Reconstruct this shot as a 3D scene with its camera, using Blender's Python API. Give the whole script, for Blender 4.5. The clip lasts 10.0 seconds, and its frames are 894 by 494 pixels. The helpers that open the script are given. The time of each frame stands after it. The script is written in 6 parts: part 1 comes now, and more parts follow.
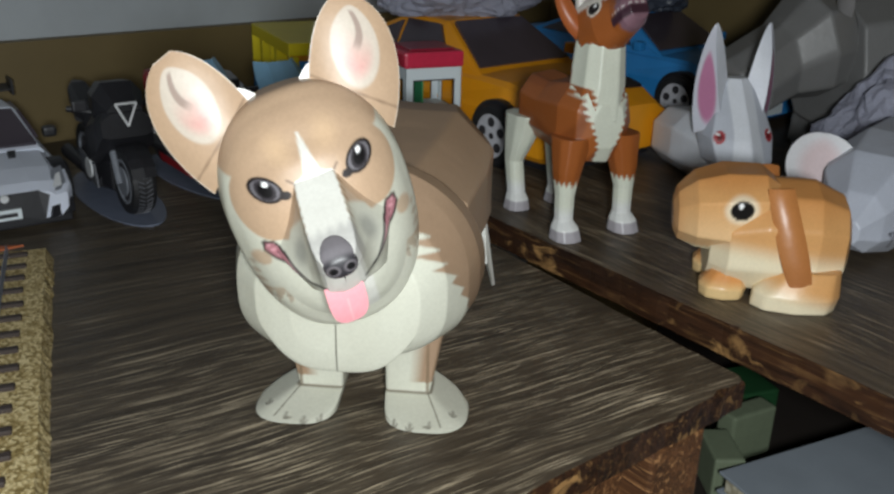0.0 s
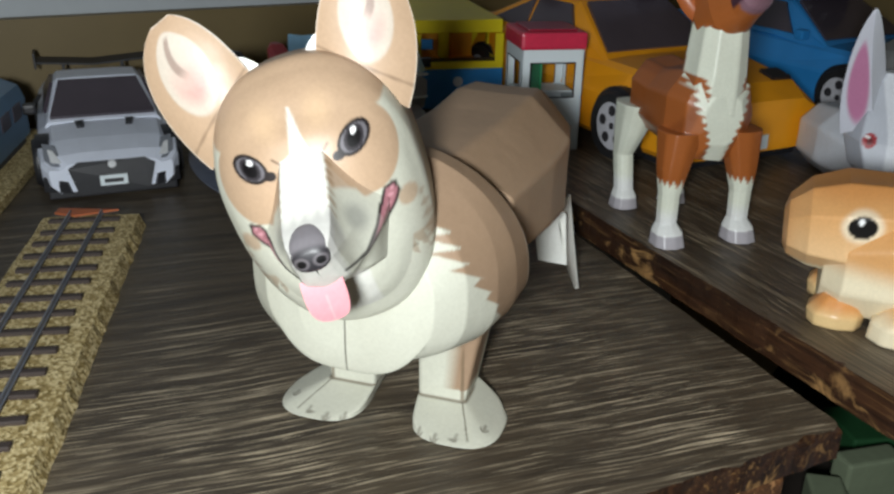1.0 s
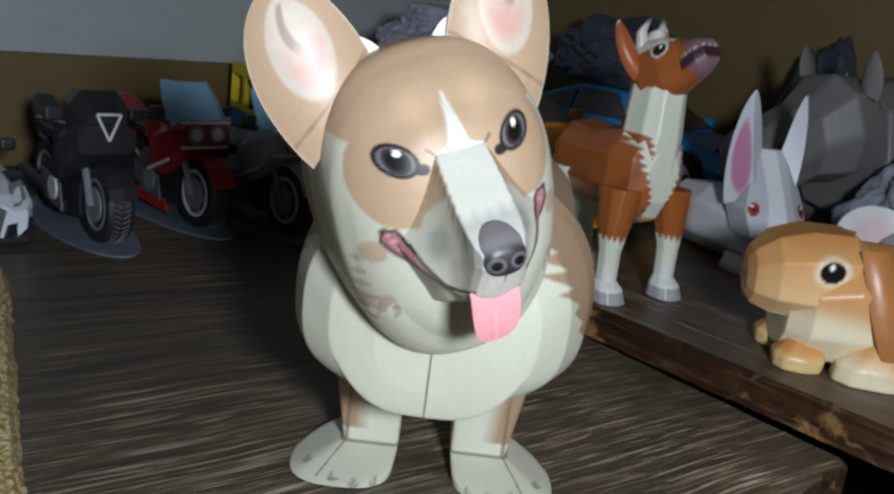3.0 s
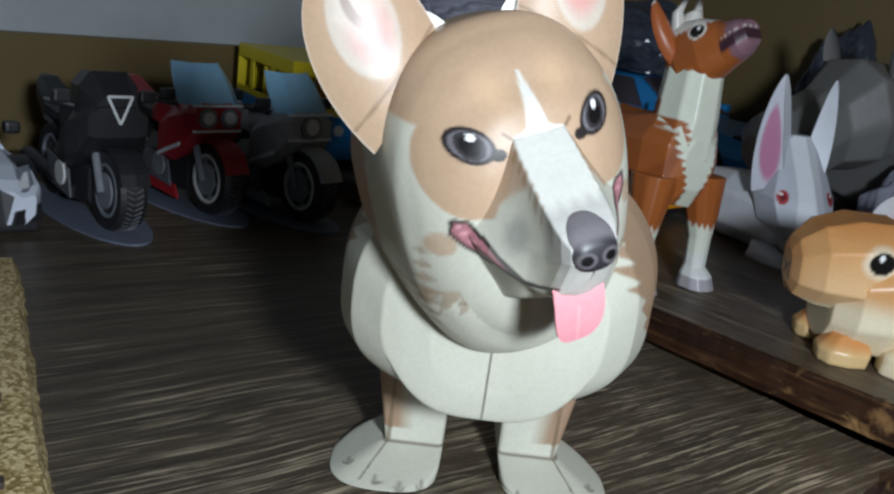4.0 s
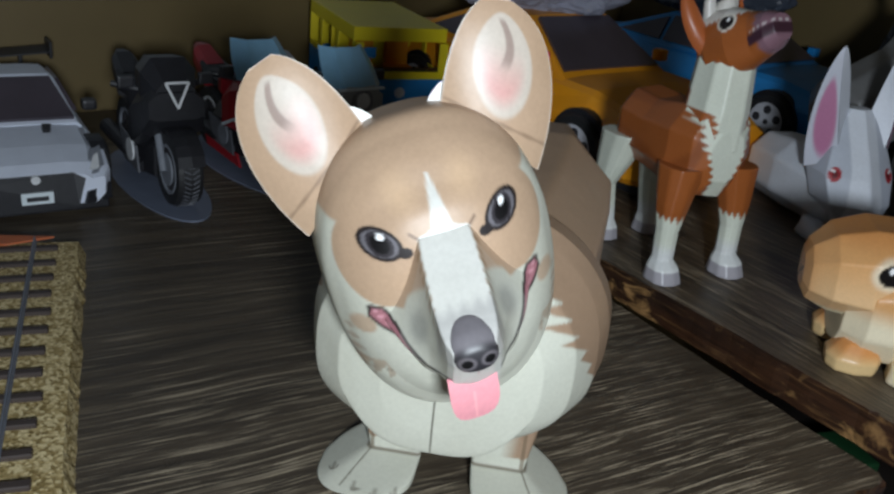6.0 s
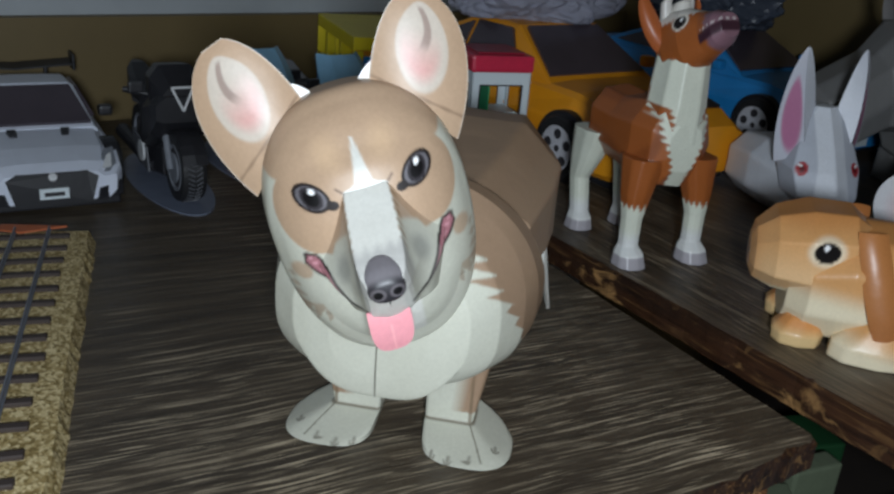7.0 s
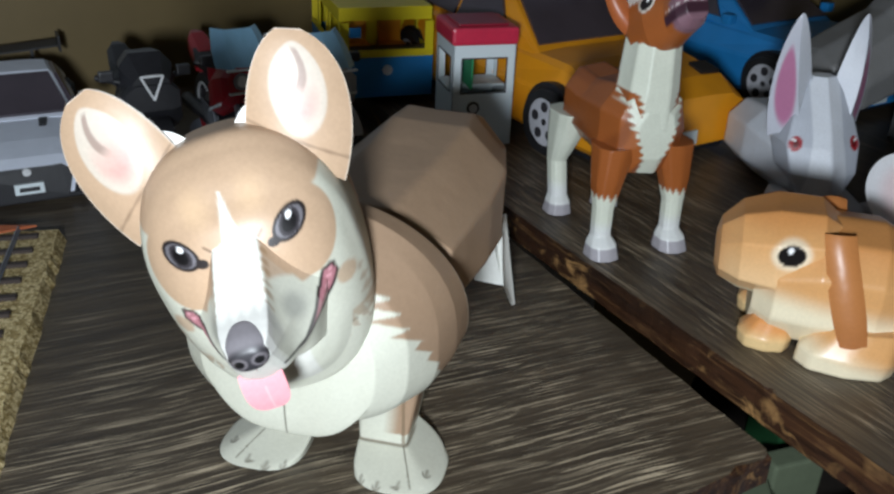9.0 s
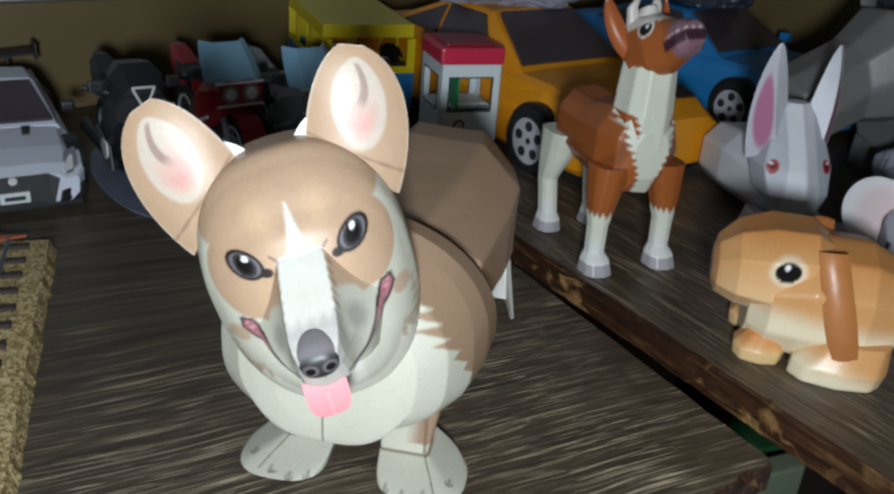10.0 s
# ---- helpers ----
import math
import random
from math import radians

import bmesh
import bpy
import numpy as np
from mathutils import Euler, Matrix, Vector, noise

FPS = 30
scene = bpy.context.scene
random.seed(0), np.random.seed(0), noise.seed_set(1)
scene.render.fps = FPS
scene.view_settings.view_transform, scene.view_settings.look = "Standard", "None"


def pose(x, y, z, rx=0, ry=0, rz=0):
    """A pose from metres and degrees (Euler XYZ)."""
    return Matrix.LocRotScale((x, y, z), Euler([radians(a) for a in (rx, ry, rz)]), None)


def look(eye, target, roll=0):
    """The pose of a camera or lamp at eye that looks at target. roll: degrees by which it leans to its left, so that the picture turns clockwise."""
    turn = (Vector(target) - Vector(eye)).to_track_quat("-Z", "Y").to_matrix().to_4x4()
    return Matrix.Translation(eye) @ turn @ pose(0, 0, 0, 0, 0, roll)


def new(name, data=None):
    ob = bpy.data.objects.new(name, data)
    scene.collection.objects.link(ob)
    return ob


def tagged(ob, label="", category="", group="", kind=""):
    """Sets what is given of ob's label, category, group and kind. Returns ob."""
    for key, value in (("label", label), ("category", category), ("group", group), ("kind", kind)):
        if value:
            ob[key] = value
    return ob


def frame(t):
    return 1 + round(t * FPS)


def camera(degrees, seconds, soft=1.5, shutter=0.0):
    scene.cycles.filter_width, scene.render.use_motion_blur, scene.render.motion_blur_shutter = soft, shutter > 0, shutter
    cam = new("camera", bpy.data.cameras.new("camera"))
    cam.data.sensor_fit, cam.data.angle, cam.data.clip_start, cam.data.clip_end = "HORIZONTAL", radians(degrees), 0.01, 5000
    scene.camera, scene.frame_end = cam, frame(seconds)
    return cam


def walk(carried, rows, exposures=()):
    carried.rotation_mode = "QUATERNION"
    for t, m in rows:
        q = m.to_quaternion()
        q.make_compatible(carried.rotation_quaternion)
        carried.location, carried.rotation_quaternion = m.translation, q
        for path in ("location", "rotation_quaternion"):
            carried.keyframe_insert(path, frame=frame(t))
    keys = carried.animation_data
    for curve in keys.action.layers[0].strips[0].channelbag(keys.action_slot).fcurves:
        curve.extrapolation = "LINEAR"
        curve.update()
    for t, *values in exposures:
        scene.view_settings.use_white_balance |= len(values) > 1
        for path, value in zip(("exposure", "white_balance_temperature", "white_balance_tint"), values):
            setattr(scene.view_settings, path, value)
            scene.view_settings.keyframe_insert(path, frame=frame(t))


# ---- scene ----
cam = camera(53.6, 10.0, soft=2.6)
PATH = [
    (0, (0.0322, -0.2422, 0.1805), (0.0283, 0.2224, -0.0042), 1.57),
    (0.5, (0.0606, -0.2301, 0.1780), (0.0047, 0.2293, -0.0113), 0.13),
    (1, (0.0758, -0.2076, 0.1736), (-0.0270, 0.2414, -0.0209), 1.24),
    (1.5, (0.0962, -0.1767, 0.1787), (-0.0474, 0.2552, -0.0283), -0.46),
    (2, (0.0863, -0.1551, 0.1637), (-0.0252, 0.2913, -0.0320), 1.61),
    (2.2, (0.0594, -0.1576, 0.1553), (-0.0014, 0.3046, -0.0253), 4.22),
    (2.5, (0.0125, -0.1687, 0.1499), (0.0316, 0.3038, -0.0125), 7.99),
    (2.8, (-0.0186, -0.1920, 0.1475), (0.0266, 0.2852, 0.0051), 7.95),
    (3, (-0.0243, -0.1969, 0.1358), (0.0211, 0.2843, 0.0079), 7.32),
    (3.2, (-0.0229, -0.2012, 0.1289), (0.0153, 0.2831, 0.0105), 6.84),
    (4.3, (-0.0439, -0.1767, 0.1345), (0.0118, 0.2991, -0.0087), 7.91),
    (4.5, (-0.0426, -0.1775, 0.1397), (0.0097, 0.2971, -0.0088), 7.84),
    (5, (-0.0353, -0.1825, 0.1528), (-0.0167, 0.2875, -0.0166), 6.86),
    (5.2, (-0.0305, -0.1816, 0.1559), (-0.0201, 0.2862, -0.0204), 6.52),
    (6.3, (0.0078, -0.1911, 0.1825), (-0.0061, 0.2680, -0.0150), 5.94),
    (6.5, (0.0126, -0.1991, 0.1782), (-0.0031, 0.2628, -0.0124), 5.64),
    (7, (0.0292, -0.2174, 0.1775), (-0.0031, 0.2457, -0.0083), 4.92),
    (7.5, (0.0445, -0.2317, 0.1891), (0.0159, 0.2305, 0.0006), 4.62),
    (8, (0.0455, -0.2333, 0.1982), (0.0193, 0.2257, 0.0017), 4.76),
    (8.5, (0.0570, -0.2124, 0.1946), (0.0143, 0.2424, -0.0090), 3.79),
    (9, (0.0686, -0.1902, 0.2034), (0.0084, 0.2531, -0.0199), 2.30),
    (9.5, (0.0505, -0.1932, 0.2043), (0.0124, 0.2557, -0.0127), 3.79),
    (10, (0.0394, -0.2013, 0.2036), (0.0143, 0.2508, -0.0086), 4.90),
]
walk(cam, [(t, look(eye, target, roll)) for t, eye, target, roll in PATH], exposures=[(0.0, 0.17, 7000, 10), (1.0, 0.44, 7000, 10), (2.0, 0.55, 6900, 10), (2.4, 0.37, 6700, 10), (3.0, 0.05, 6550, 10), (4.5, 0.18, 6350, 10), (5.0, 0.02, 6500, 10), (6.5, -0.08, 6400, 10), (7.0, -0.18, 6400, 10), (7.5, -0.05, 6350, 10), (8.5, 0.35, 6400, 10), (9.0, 0.48, 6500, 10), (9.5, 0.35, 6550, 10), (10.0, 0.2, 6620, 10)])

# ---- light: a phone torch just under the lens, a dark room ----
world = bpy.data.worlds.new("night_room")
scene.world = world
world.use_nodes = True
world.node_tree.nodes["Background"].inputs[0].default_value = (0.6, 0.7, 1.0, 1)
world.node_tree.nodes["Background"].inputs[1].default_value = 0.045
torch_data = bpy.data.lights.new("torch", "POINT")
torch_data.energy = 6.9
torch_data.shadow_soft_size = 0.024
torch_data.color = (0.86, 0.95, 1.03)
torch = new("torch", torch_data)
torch.location = (0.056, -0.31, 0.188)


# ---- materials ----
def srgb(r, g, b):
    """Linear colour from the 0..255 values of a paint or print chart."""
    return tuple(((c / 255) / 12.92 if c / 255 <= 0.04045 else ((c / 255 + 0.055) / 1.055) ** 2.4) for c in (r, g, b))


def shader(name):
    m = bpy.data.materials.new(name)
    m.use_nodes = True
    nt = m.node_tree
    return m, nt, nt.nodes, nt.links, nt.nodes["Principled BSDF"]


def coords(nt, scale=(1, 1, 1), turn=0.0, kind="Object"):
    tc = nt.nodes.new("ShaderNodeTexCoord")
    turned = nt.nodes.new("ShaderNodeMapping")
    turned.inputs["Rotation"].default_value = (0, 0, turn)
    nt.links.new(tc.outputs[kind], turned.inputs["Vector"])
    mp = nt.nodes.new("ShaderNodeMapping")
    mp.inputs["Scale"].default_value = scale
    nt.links.new(turned.outputs["Vector"], mp.inputs["Vector"])
    return mp.outputs["Vector"]


def noise_tex(nt, vec, scale, detail=4.0, rough=0.6, distortion=0.0):
    n = nt.nodes.new("ShaderNodeTexNoise")
    n.inputs["Scale"].default_value = scale
    n.inputs["Detail"].default_value = detail
    n.inputs["Roughness"].default_value = rough
    n.inputs["Distortion"].default_value = distortion
    nt.links.new(vec, n.inputs["Vector"])
    return n.outputs["Fac"]


def ramp(nt, fac, stops):
    r = nt.nodes.new("ShaderNodeValToRGB")
    while len(r.color_ramp.elements) < len(stops):
        r.color_ramp.elements.new(0.5)
    for el, (pos, col) in zip(r.color_ramp.elements, stops):
        el.position = pos
        el.color = (*col, 1)
    nt.links.new(fac, r.inputs["Fac"])
    return r.outputs["Color"]


def mix(nt, fac, a, b, mode="MIX"):
    m = nt.nodes.new("ShaderNodeMix")
    m.data_type, m.blend_type = "RGBA", mode
    for value, slot in ((fac, 0), (a, 6), (b, 7)):
        if isinstance(value, bpy.types.NodeSocket):
            nt.links.new(value, m.inputs[slot])
        else:
            m.inputs[slot].default_value = value if slot == 0 else (*value, 1)
    return m.outputs[2]


def bump(nt, height, strength, distance):
    b = nt.nodes.new("ShaderNodeBump")
    b.inputs["Strength"].default_value = strength
    b.inputs["Distance"].default_value = distance
    nt.links.new(height, b.inputs["Height"])
    nt.links.new(b.outputs["Normal"], nt.nodes["Principled BSDF"].inputs["Normal"])


def plain(name, color, rough=0.6, metal=0.0, vary=0.12, size=300.0, spec=0.5):
    """A surface of one paint with fine mottling and a little relief."""
    m, nt, nodes, links, bsdf = shader(name)
    vec = coords(nt)
    n1 = noise_tex(nt, vec, size)
    n2 = noise_tex(nt, vec, size / 9)
    dark = tuple(c * (1 - vary) for c in color)
    lite = tuple(min(1, c * (1 + vary)) for c in color)
    col = ramp(nt, n1, [(0.3, dark), (0.7, lite)])
    col = mix(nt, 0.5, col, ramp(nt, n2, [(0.35, dark), (0.65, lite)]))
    links.new(col, bsdf.inputs["Base Color"])
    bsdf.inputs["Roughness"].default_value = rough
    bsdf.inputs["Metallic"].default_value = metal
    bsdf.inputs["Specular IOR Level"].default_value = spec
    bump(nt, n1, 0.15, 0.0004)
    return m


def printed(name, rough=0.42, spec=0.5):
    """Card printed with inks: the ink colours lie on the mesh, the paper adds its fibre, sheen and dents."""
    m, nt, nodes, links, bsdf = shader(name)
    at = nodes.new("ShaderNodeAttribute")
    at.attribute_name = "ink"
    vec = coords(nt)
    fine = noise_tex(nt, vec, 900, 2)
    broad = noise_tex(nt, vec, 45, 3)
    col = mix(nt, 0.10, at.outputs["Color"], ramp(nt, fine, [(0.3, (0.25, 0.24, 0.22)), (0.7, (1, 1, 1))]), "MULTIPLY")
    col = mix(nt, 0.14, col, ramp(nt, broad, [(0.35, (0.55, 0.52, 0.46)), (0.65, (1, 1, 1))]), "MULTIPLY")
    links.new(col, bsdf.inputs["Base Color"])
    rg = nodes.new("ShaderNodeMapRange")
    rg.inputs["To Min"].default_value, rg.inputs["To Max"].default_value = rough - 0.08, rough + 0.1
    links.new(broad, rg.inputs["Value"])
    links.new(rg.outputs["Result"], bsdf.inputs["Roughness"])
    bsdf.inputs["Specular IOR Level"].default_value = spec
    bump(nt, broad, 0.38, 0.0014)
    return m


def swayed(nt, vec, by, much):
    """Bends the grain sideways by a slow noise."""
    n = nt.nodes.new("ShaderNodeVectorMath")
    n.operation = "MULTIPLY_ADD"
    nt.links.new(by, n.inputs[0])
    n.inputs[1].default_value = (0, much * 2, 0)
    nt.links.new(vec, n.inputs[2])
    return n.outputs[0]


def toward(nt, direction, a, b, low=0.0):
    """Grows from low to 1 along a direction of the object, between the distances a and b."""
    tc = nt.nodes.new("ShaderNodeTexCoord")
    dot = nt.nodes.new("ShaderNodeVectorMath")
    dot.operation = "DOT_PRODUCT"
    nt.links.new(tc.outputs["Object"], dot.inputs[0])
    dot.inputs[1].default_value = direction
    rg = nt.nodes.new("ShaderNodeMapRange")
    rg.inputs["From Min"].default_value, rg.inputs["From Max"].default_value = a, b
    rg.inputs["To Min"].default_value = low
    nt.links.new(dot.outputs["Value"], rg.inputs["Value"])
    return rg.outputs["Result"]


def old_wood(name, turn, base, streak, worn, rough=0.5, worn_at=0.6, pores=(20, 400, 400), rubbed=None):
    """Dark varnished board: slow dark bands, long fibre lines, and open grain rubbed pale in short ticks where hands wore it."""
    m, nt, nodes, links, bsdf = shader(name)
    long = coords(nt, (6, 120, 120), turn)
    line = coords(nt, (13, 620, 620), turn)
    fibre = coords(nt, pores, turn)
    flat = coords(nt)
    sway = noise_tex(nt, flat, 7, 2)
    long, line, fibre = swayed(nt, long, sway, 1.4), swayed(nt, line, sway, 3.5), swayed(nt, fibre, sway, 6.0)
    g1 = noise_tex(nt, long, 1.0, 6, 0.62, 0.9)
    g3 = noise_tex(nt, line, 1.0, 3, 0.55, 0.4)
    g2 = noise_tex(nt, fibre, 1.0, 4, 0.58, 0.6)
    patch = noise_tex(nt, flat, 11, 5)
    col = mix(nt, ramp(nt, g1, [(0.36, (0, 0, 0)), (0.62, (1, 1, 1))]), base, streak)
    col = mix(nt, ramp(nt, noise_tex(nt, flat, 5, 3), [(0.4, (0, 0, 0)), (0.7, (0.55, 0.55, 0.55))]), col, base)
    col = mix(nt, ramp(nt, g3, [(0.36, (0.5, 0.5, 0.5)), (0.46, (0, 0, 0))]), col, tuple(c * 0.45 for c in base))
    pale_line = ramp(nt, g3, [(0.57, (0, 0, 0)), (0.68, (0.45, 0.45, 0.45))])
    col = mix(nt, mix(nt, 1.0, pale_line, ramp(nt, patch, [(0.35, (0.15, 0.15, 0.15)), (0.6, (1, 1, 1))]), "MULTIPLY"), col, worn)
    scr = ramp(nt, g2, [(worn_at - 0.03, (0, 0, 0)), (worn_at + 0.07, (1, 1, 1))])
    rub = ramp(nt, patch, [(0.36, (0.12, 0.12, 0.12)), (0.55, (1, 1, 1))])
    ticks = mix(nt, 1.0, scr, rub, "MULTIPLY")
    # ticks grow one way: real rubbing, plus the tabletop's torch sheen painted as pale grain
    if rubbed:
        wear_sheen = toward(nt, *rubbed)
        ticks = mix(nt, 1.0, ticks, wear_sheen, "MULTIPLY")
    col = mix(nt, ticks, col, worn)
    links.new(col, bsdf.inputs["Base Color"])
    rg = nodes.new("ShaderNodeMapRange")
    rg.inputs["To Min"].default_value, rg.inputs["To Max"].default_value = rough - 0.12, rough + 0.2
    links.new(g2, rg.inputs["Value"])
    links.new(rg.outputs["Result"], bsdf.inputs["Roughness"])
    bump(nt, g2, 0.5, 0.0006)
    return m


PAPER = printed("printed_card")
GLOSSY = printed("glossy_printed_card", 0.36)


# ---- mesh helpers ----
def mesh_of(name, verts, faces, material, colors=None, smooth=False):
    me = bpy.data.meshes.new(name)
    me.from_pydata([tuple(v) for v in verts], [], [tuple(f) for f in faces])
    me.materials.append(material)
    if colors is not None:
        layer = me.color_attributes.new("ink", "FLOAT_COLOR", "POINT")
        rgba = np.ones((len(verts), 4), dtype=np.float32)
        rgba[:, :3] = colors
        layer.data.foreach_set("color", rgba.ravel())
    me.polygons.foreach_set("use_smooth", [smooth] * len(me.polygons))
    me.validate()
    me.update()
    return me


def thing(name, label, category, at=None, mesh=None, group="", kind=""):
    ob = new(name, mesh)
    if at is not None:
        ob.matrix_world = at
    return tagged(ob, label, category, group, kind)


def part(name, bm, material, parent, label=""):
    """One bmesh as one mesh object under a thing or a part."""
    me = bpy.data.meshes.new(name)
    bm.to_mesh(me)
    bm.free()
    me.materials.append(material)
    ob = new(name, me)
    ob.parent = parent
    if label:
        ob["label"] = label
    return ob


def part_of(name, me, parent, label=""):
    ob = new(name, me)
    ob.parent = parent
    if label:
        ob["label"] = label
    return ob


def box(bm, lo, hi, bev=0.0, seg=2):
    """A box between two corners, its edges rounded by bev."""
    r = bmesh.ops.create_cube(bm, size=1.0)
    size = Vector(hi) - Vector(lo)
    mid = (Vector(hi) + Vector(lo)) / 2
    for v in r["verts"]:
        v.co = Vector((v.co.x * size.x, v.co.y * size.y, v.co.z * size.z)) + mid
    if bev:
        edges = list({e for v in r["verts"] for e in v.link_edges})
        bmesh.ops.bevel(bm, geom=edges, offset=bev, segments=seg, affect="EDGES", profile=0.6)
    return bm


def prism(bm, outline, z0, z1, bev=0.0):
    """An upright prism over an outline of (x, y) points, counter-clockwise."""
    low = [bm.verts.new((x, y, z0)) for x, y in outline]
    top = [bm.verts.new((x, y, z1)) for x, y in outline]
    n = len(outline)
    bm.faces.new(low[::-1])
    bm.faces.new(top)
    for i in range(n):
        bm.faces.new((low[i], low[(i + 1) % n], top[(i + 1) % n], top[i]))
    if bev:
        bmesh.ops.bevel(bm, geom=bm.edges[:], offset=bev, segments=2, affect="EDGES", profile=0.6)
    return bm


def tube(bm, a, b, r0, r1=None, seg=16, caps=True):
    """A round bar from a to b."""
    r1 = r0 if r1 is None else r1
    a, b = Vector(a), Vector(b)
    q = (b - a).to_track_quat("Z", "Y")
    rings = []
    for p, r in ((a, r0), (b, r1)):
        rings.append([bm.verts.new(p + q @ Vector((r * math.cos(2 * math.pi * i / seg), r * math.sin(2 * math.pi * i / seg), 0))) for i in range(seg)])
    for i in range(seg):
        bm.faces.new((rings[0][i], rings[0][(i + 1) % seg], rings[1][(i + 1) % seg], rings[1][i]))
    if caps:
        bm.faces.new(rings[0][::-1])
        bm.faces.new(rings[1])
    return bm


def smooth01(a, b, x):
    t = np.clip((x - a) / (b - a), 0, 1)
    return t * t * (3 - 2 * t)


def lay(base, color, mask):
    """Inks laid over inks by a mask of 0..1."""
    return base * (1 - mask[:, None]) + np.array(color)[None, :] * mask[:, None]


def teeth(x, pitch, depth, seed=0.0):
    """A fur-like saw line."""
    k = x / pitch + seed
    return depth * (np.abs((k % 1.0) - 0.5) * 2) * (0.65 + 0.35 * np.sin(k.astype(int) * 12.9898 + seed))


def to_line(p, line):
    """The distance of points to a polyline, and how far along it (0..1) the nearest place lies."""
    best = np.full(len(p), 1e9)
    along = np.zeros(len(p))
    n = len(line) - 1
    for i in range(n):
        a, b = np.array(line[i]), np.array(line[i + 1])
        d = b - a
        t = np.clip((p - a) @ d / (d @ d), 0, 1)
        dist = np.linalg.norm(p - a - t[:, None] * d, axis=1)
        near = dist < best
        best[near] = dist[near]
        along[near] = (i + t[near]) / n
    return best, along


class Sheet:
    """Gathers folded-card surfaces, with their inks, into one mesh."""

    def __init__(self):
        self.v, self.f, self.c, self.n = [], [], [], 0

    def grid(self, pts, colors, closed=False):
        nv, nu = pts.shape[:2]
        self.v.append(pts.reshape(-1, 3))
        self.c.append(colors.reshape(-1, 3))
        i, j = np.meshgrid(np.arange(nv - 1), np.arange(nu if closed else nu - 1), indexing="ij")
        j2 = (j + 1) % nu
        q = np.stack([i * nu + j, i * nu + j2, (i + 1) * nu + j2, (i + 1) * nu + j], -1).reshape(-1, 4) + self.n
        self.f.append(q)
        self.n += nv * nu

    def rings(self, rows, nu, step, ink, frame_m=None, p_default=2.3, sides=0, cap=(True, True), rolled=False, low_pw=None):
        """A skin over rings. A row: (centre, side half-vector, up half-vector, down factor, power). step: spacing along.
        sides: folds round the ring (0: rolled smooth). ink: colours from local points and outward angle."""
        cs = np.array([r[0] for r in rows], float)
        a = np.array([r[1] for r in rows], float)
        b = np.array([r[2] for r in rows], float)
        dn = np.array([r[3] if len(r) > 3 else 1.0 for r in rows], float)
        pw = np.array([r[4] if len(r) > 4 else p_default for r in rows], float)
        if cap[0]:
            cs, a, b, dn, pw = (np.concatenate([x[:1], x]) for x in (cs, a, b, dn, pw))
            a[0] *= 0.01
            b[0] *= 0.01
        if cap[1]:
            cs, a, b, dn, pw = (np.concatenate([x, x[-1:]]) for x in (cs, a, b, dn, pw))
            a[-1] *= 0.01
            b[-1] *= 0.01
        gap = np.maximum(np.linalg.norm(np.diff(cs, axis=0), axis=1), np.maximum(np.linalg.norm(np.diff(a, axis=0), axis=1), np.linalg.norm(np.diff(b, axis=0), axis=1)))
        t = np.concatenate([np.linspace(i, i + 1, max(1, int(gap[i] / step)), endpoint=False) for i in range(len(gap))] + [[len(gap)]])
        idx = np.arange(len(cs))

        def glide(v):
            if not rolled:
                return np.interp(t, idx, v)
            h = np.diff(v)
            m = np.concatenate([[h[0]], np.where(h[:-1] * h[1:] > 0, 2 * h[:-1] * h[1:] / (h[:-1] + h[1:] + 1e-18), 0), [h[-1]]])
            i = np.clip(t.astype(int), 0, len(v) - 2)
            u = t - i
            return (2 * u ** 3 - 3 * u ** 2 + 1) * v[i] + (u ** 3 - 2 * u ** 2 + u) * m[i] + (3 * u ** 2 - 2 * u ** 3) * v[i + 1] + (u ** 3 - u ** 2) * m[i + 1]
        at = lambda x: np.stack([glide(x[:, k]) for k in range(x.shape[1])], -1) if x.ndim > 1 else glide(x)
        cs, a, b, dn, pw = at(cs), at(a), at(b), at(dn), at(pw)
        th = np.linspace(0, 2 * np.pi, nu, endpoint=False)
        if low_pw:  # closer steps at the four poles, where a boxy ring turns fastest
            th = th - 0.9 * np.sin(4 * th) / 4
        co, si = np.cos(th)[None, :], np.sin(th)[None, :]
        e = 2.0 / pw[:, None]
        x = np.sign(co) * np.abs(co) ** e
        y = np.sign(si) * np.abs(si) ** e
        if low_pw:
            x = np.where(si < 0, np.sign(co) * np.abs(co) ** (2 / low_pw), x)
            y = np.where(si < 0, -np.abs(si) ** (2 / low_pw), y)
        if sides:
            k = (th / (2 * np.pi) * sides + 0.5) % 1.0 - 0.5
            flat = np.cos(np.pi / sides) / np.cos(k * 2 * np.pi / sides)
            x, y = x * flat[None, :], y * flat[None, :]
        y = np.where(y < 0, y * dn[:, None], y)
        pts = cs[:, None, :] + x[..., None] * a[:, None, :] + y[..., None] * b[:, None, :]
        flat_p = pts.reshape(-1, 3)
        col = ink(flat_p, np.tile(th, len(t)), np.repeat(t, nu))
        if frame_m is not None:
            flat_p = flat_p @ np.array(frame_m)[:3, :3].T + np.array(frame_m)[:3, 3]
        self.grid(flat_p.reshape(len(t), nu, 3), col.reshape(len(t), nu, 3), closed=True)

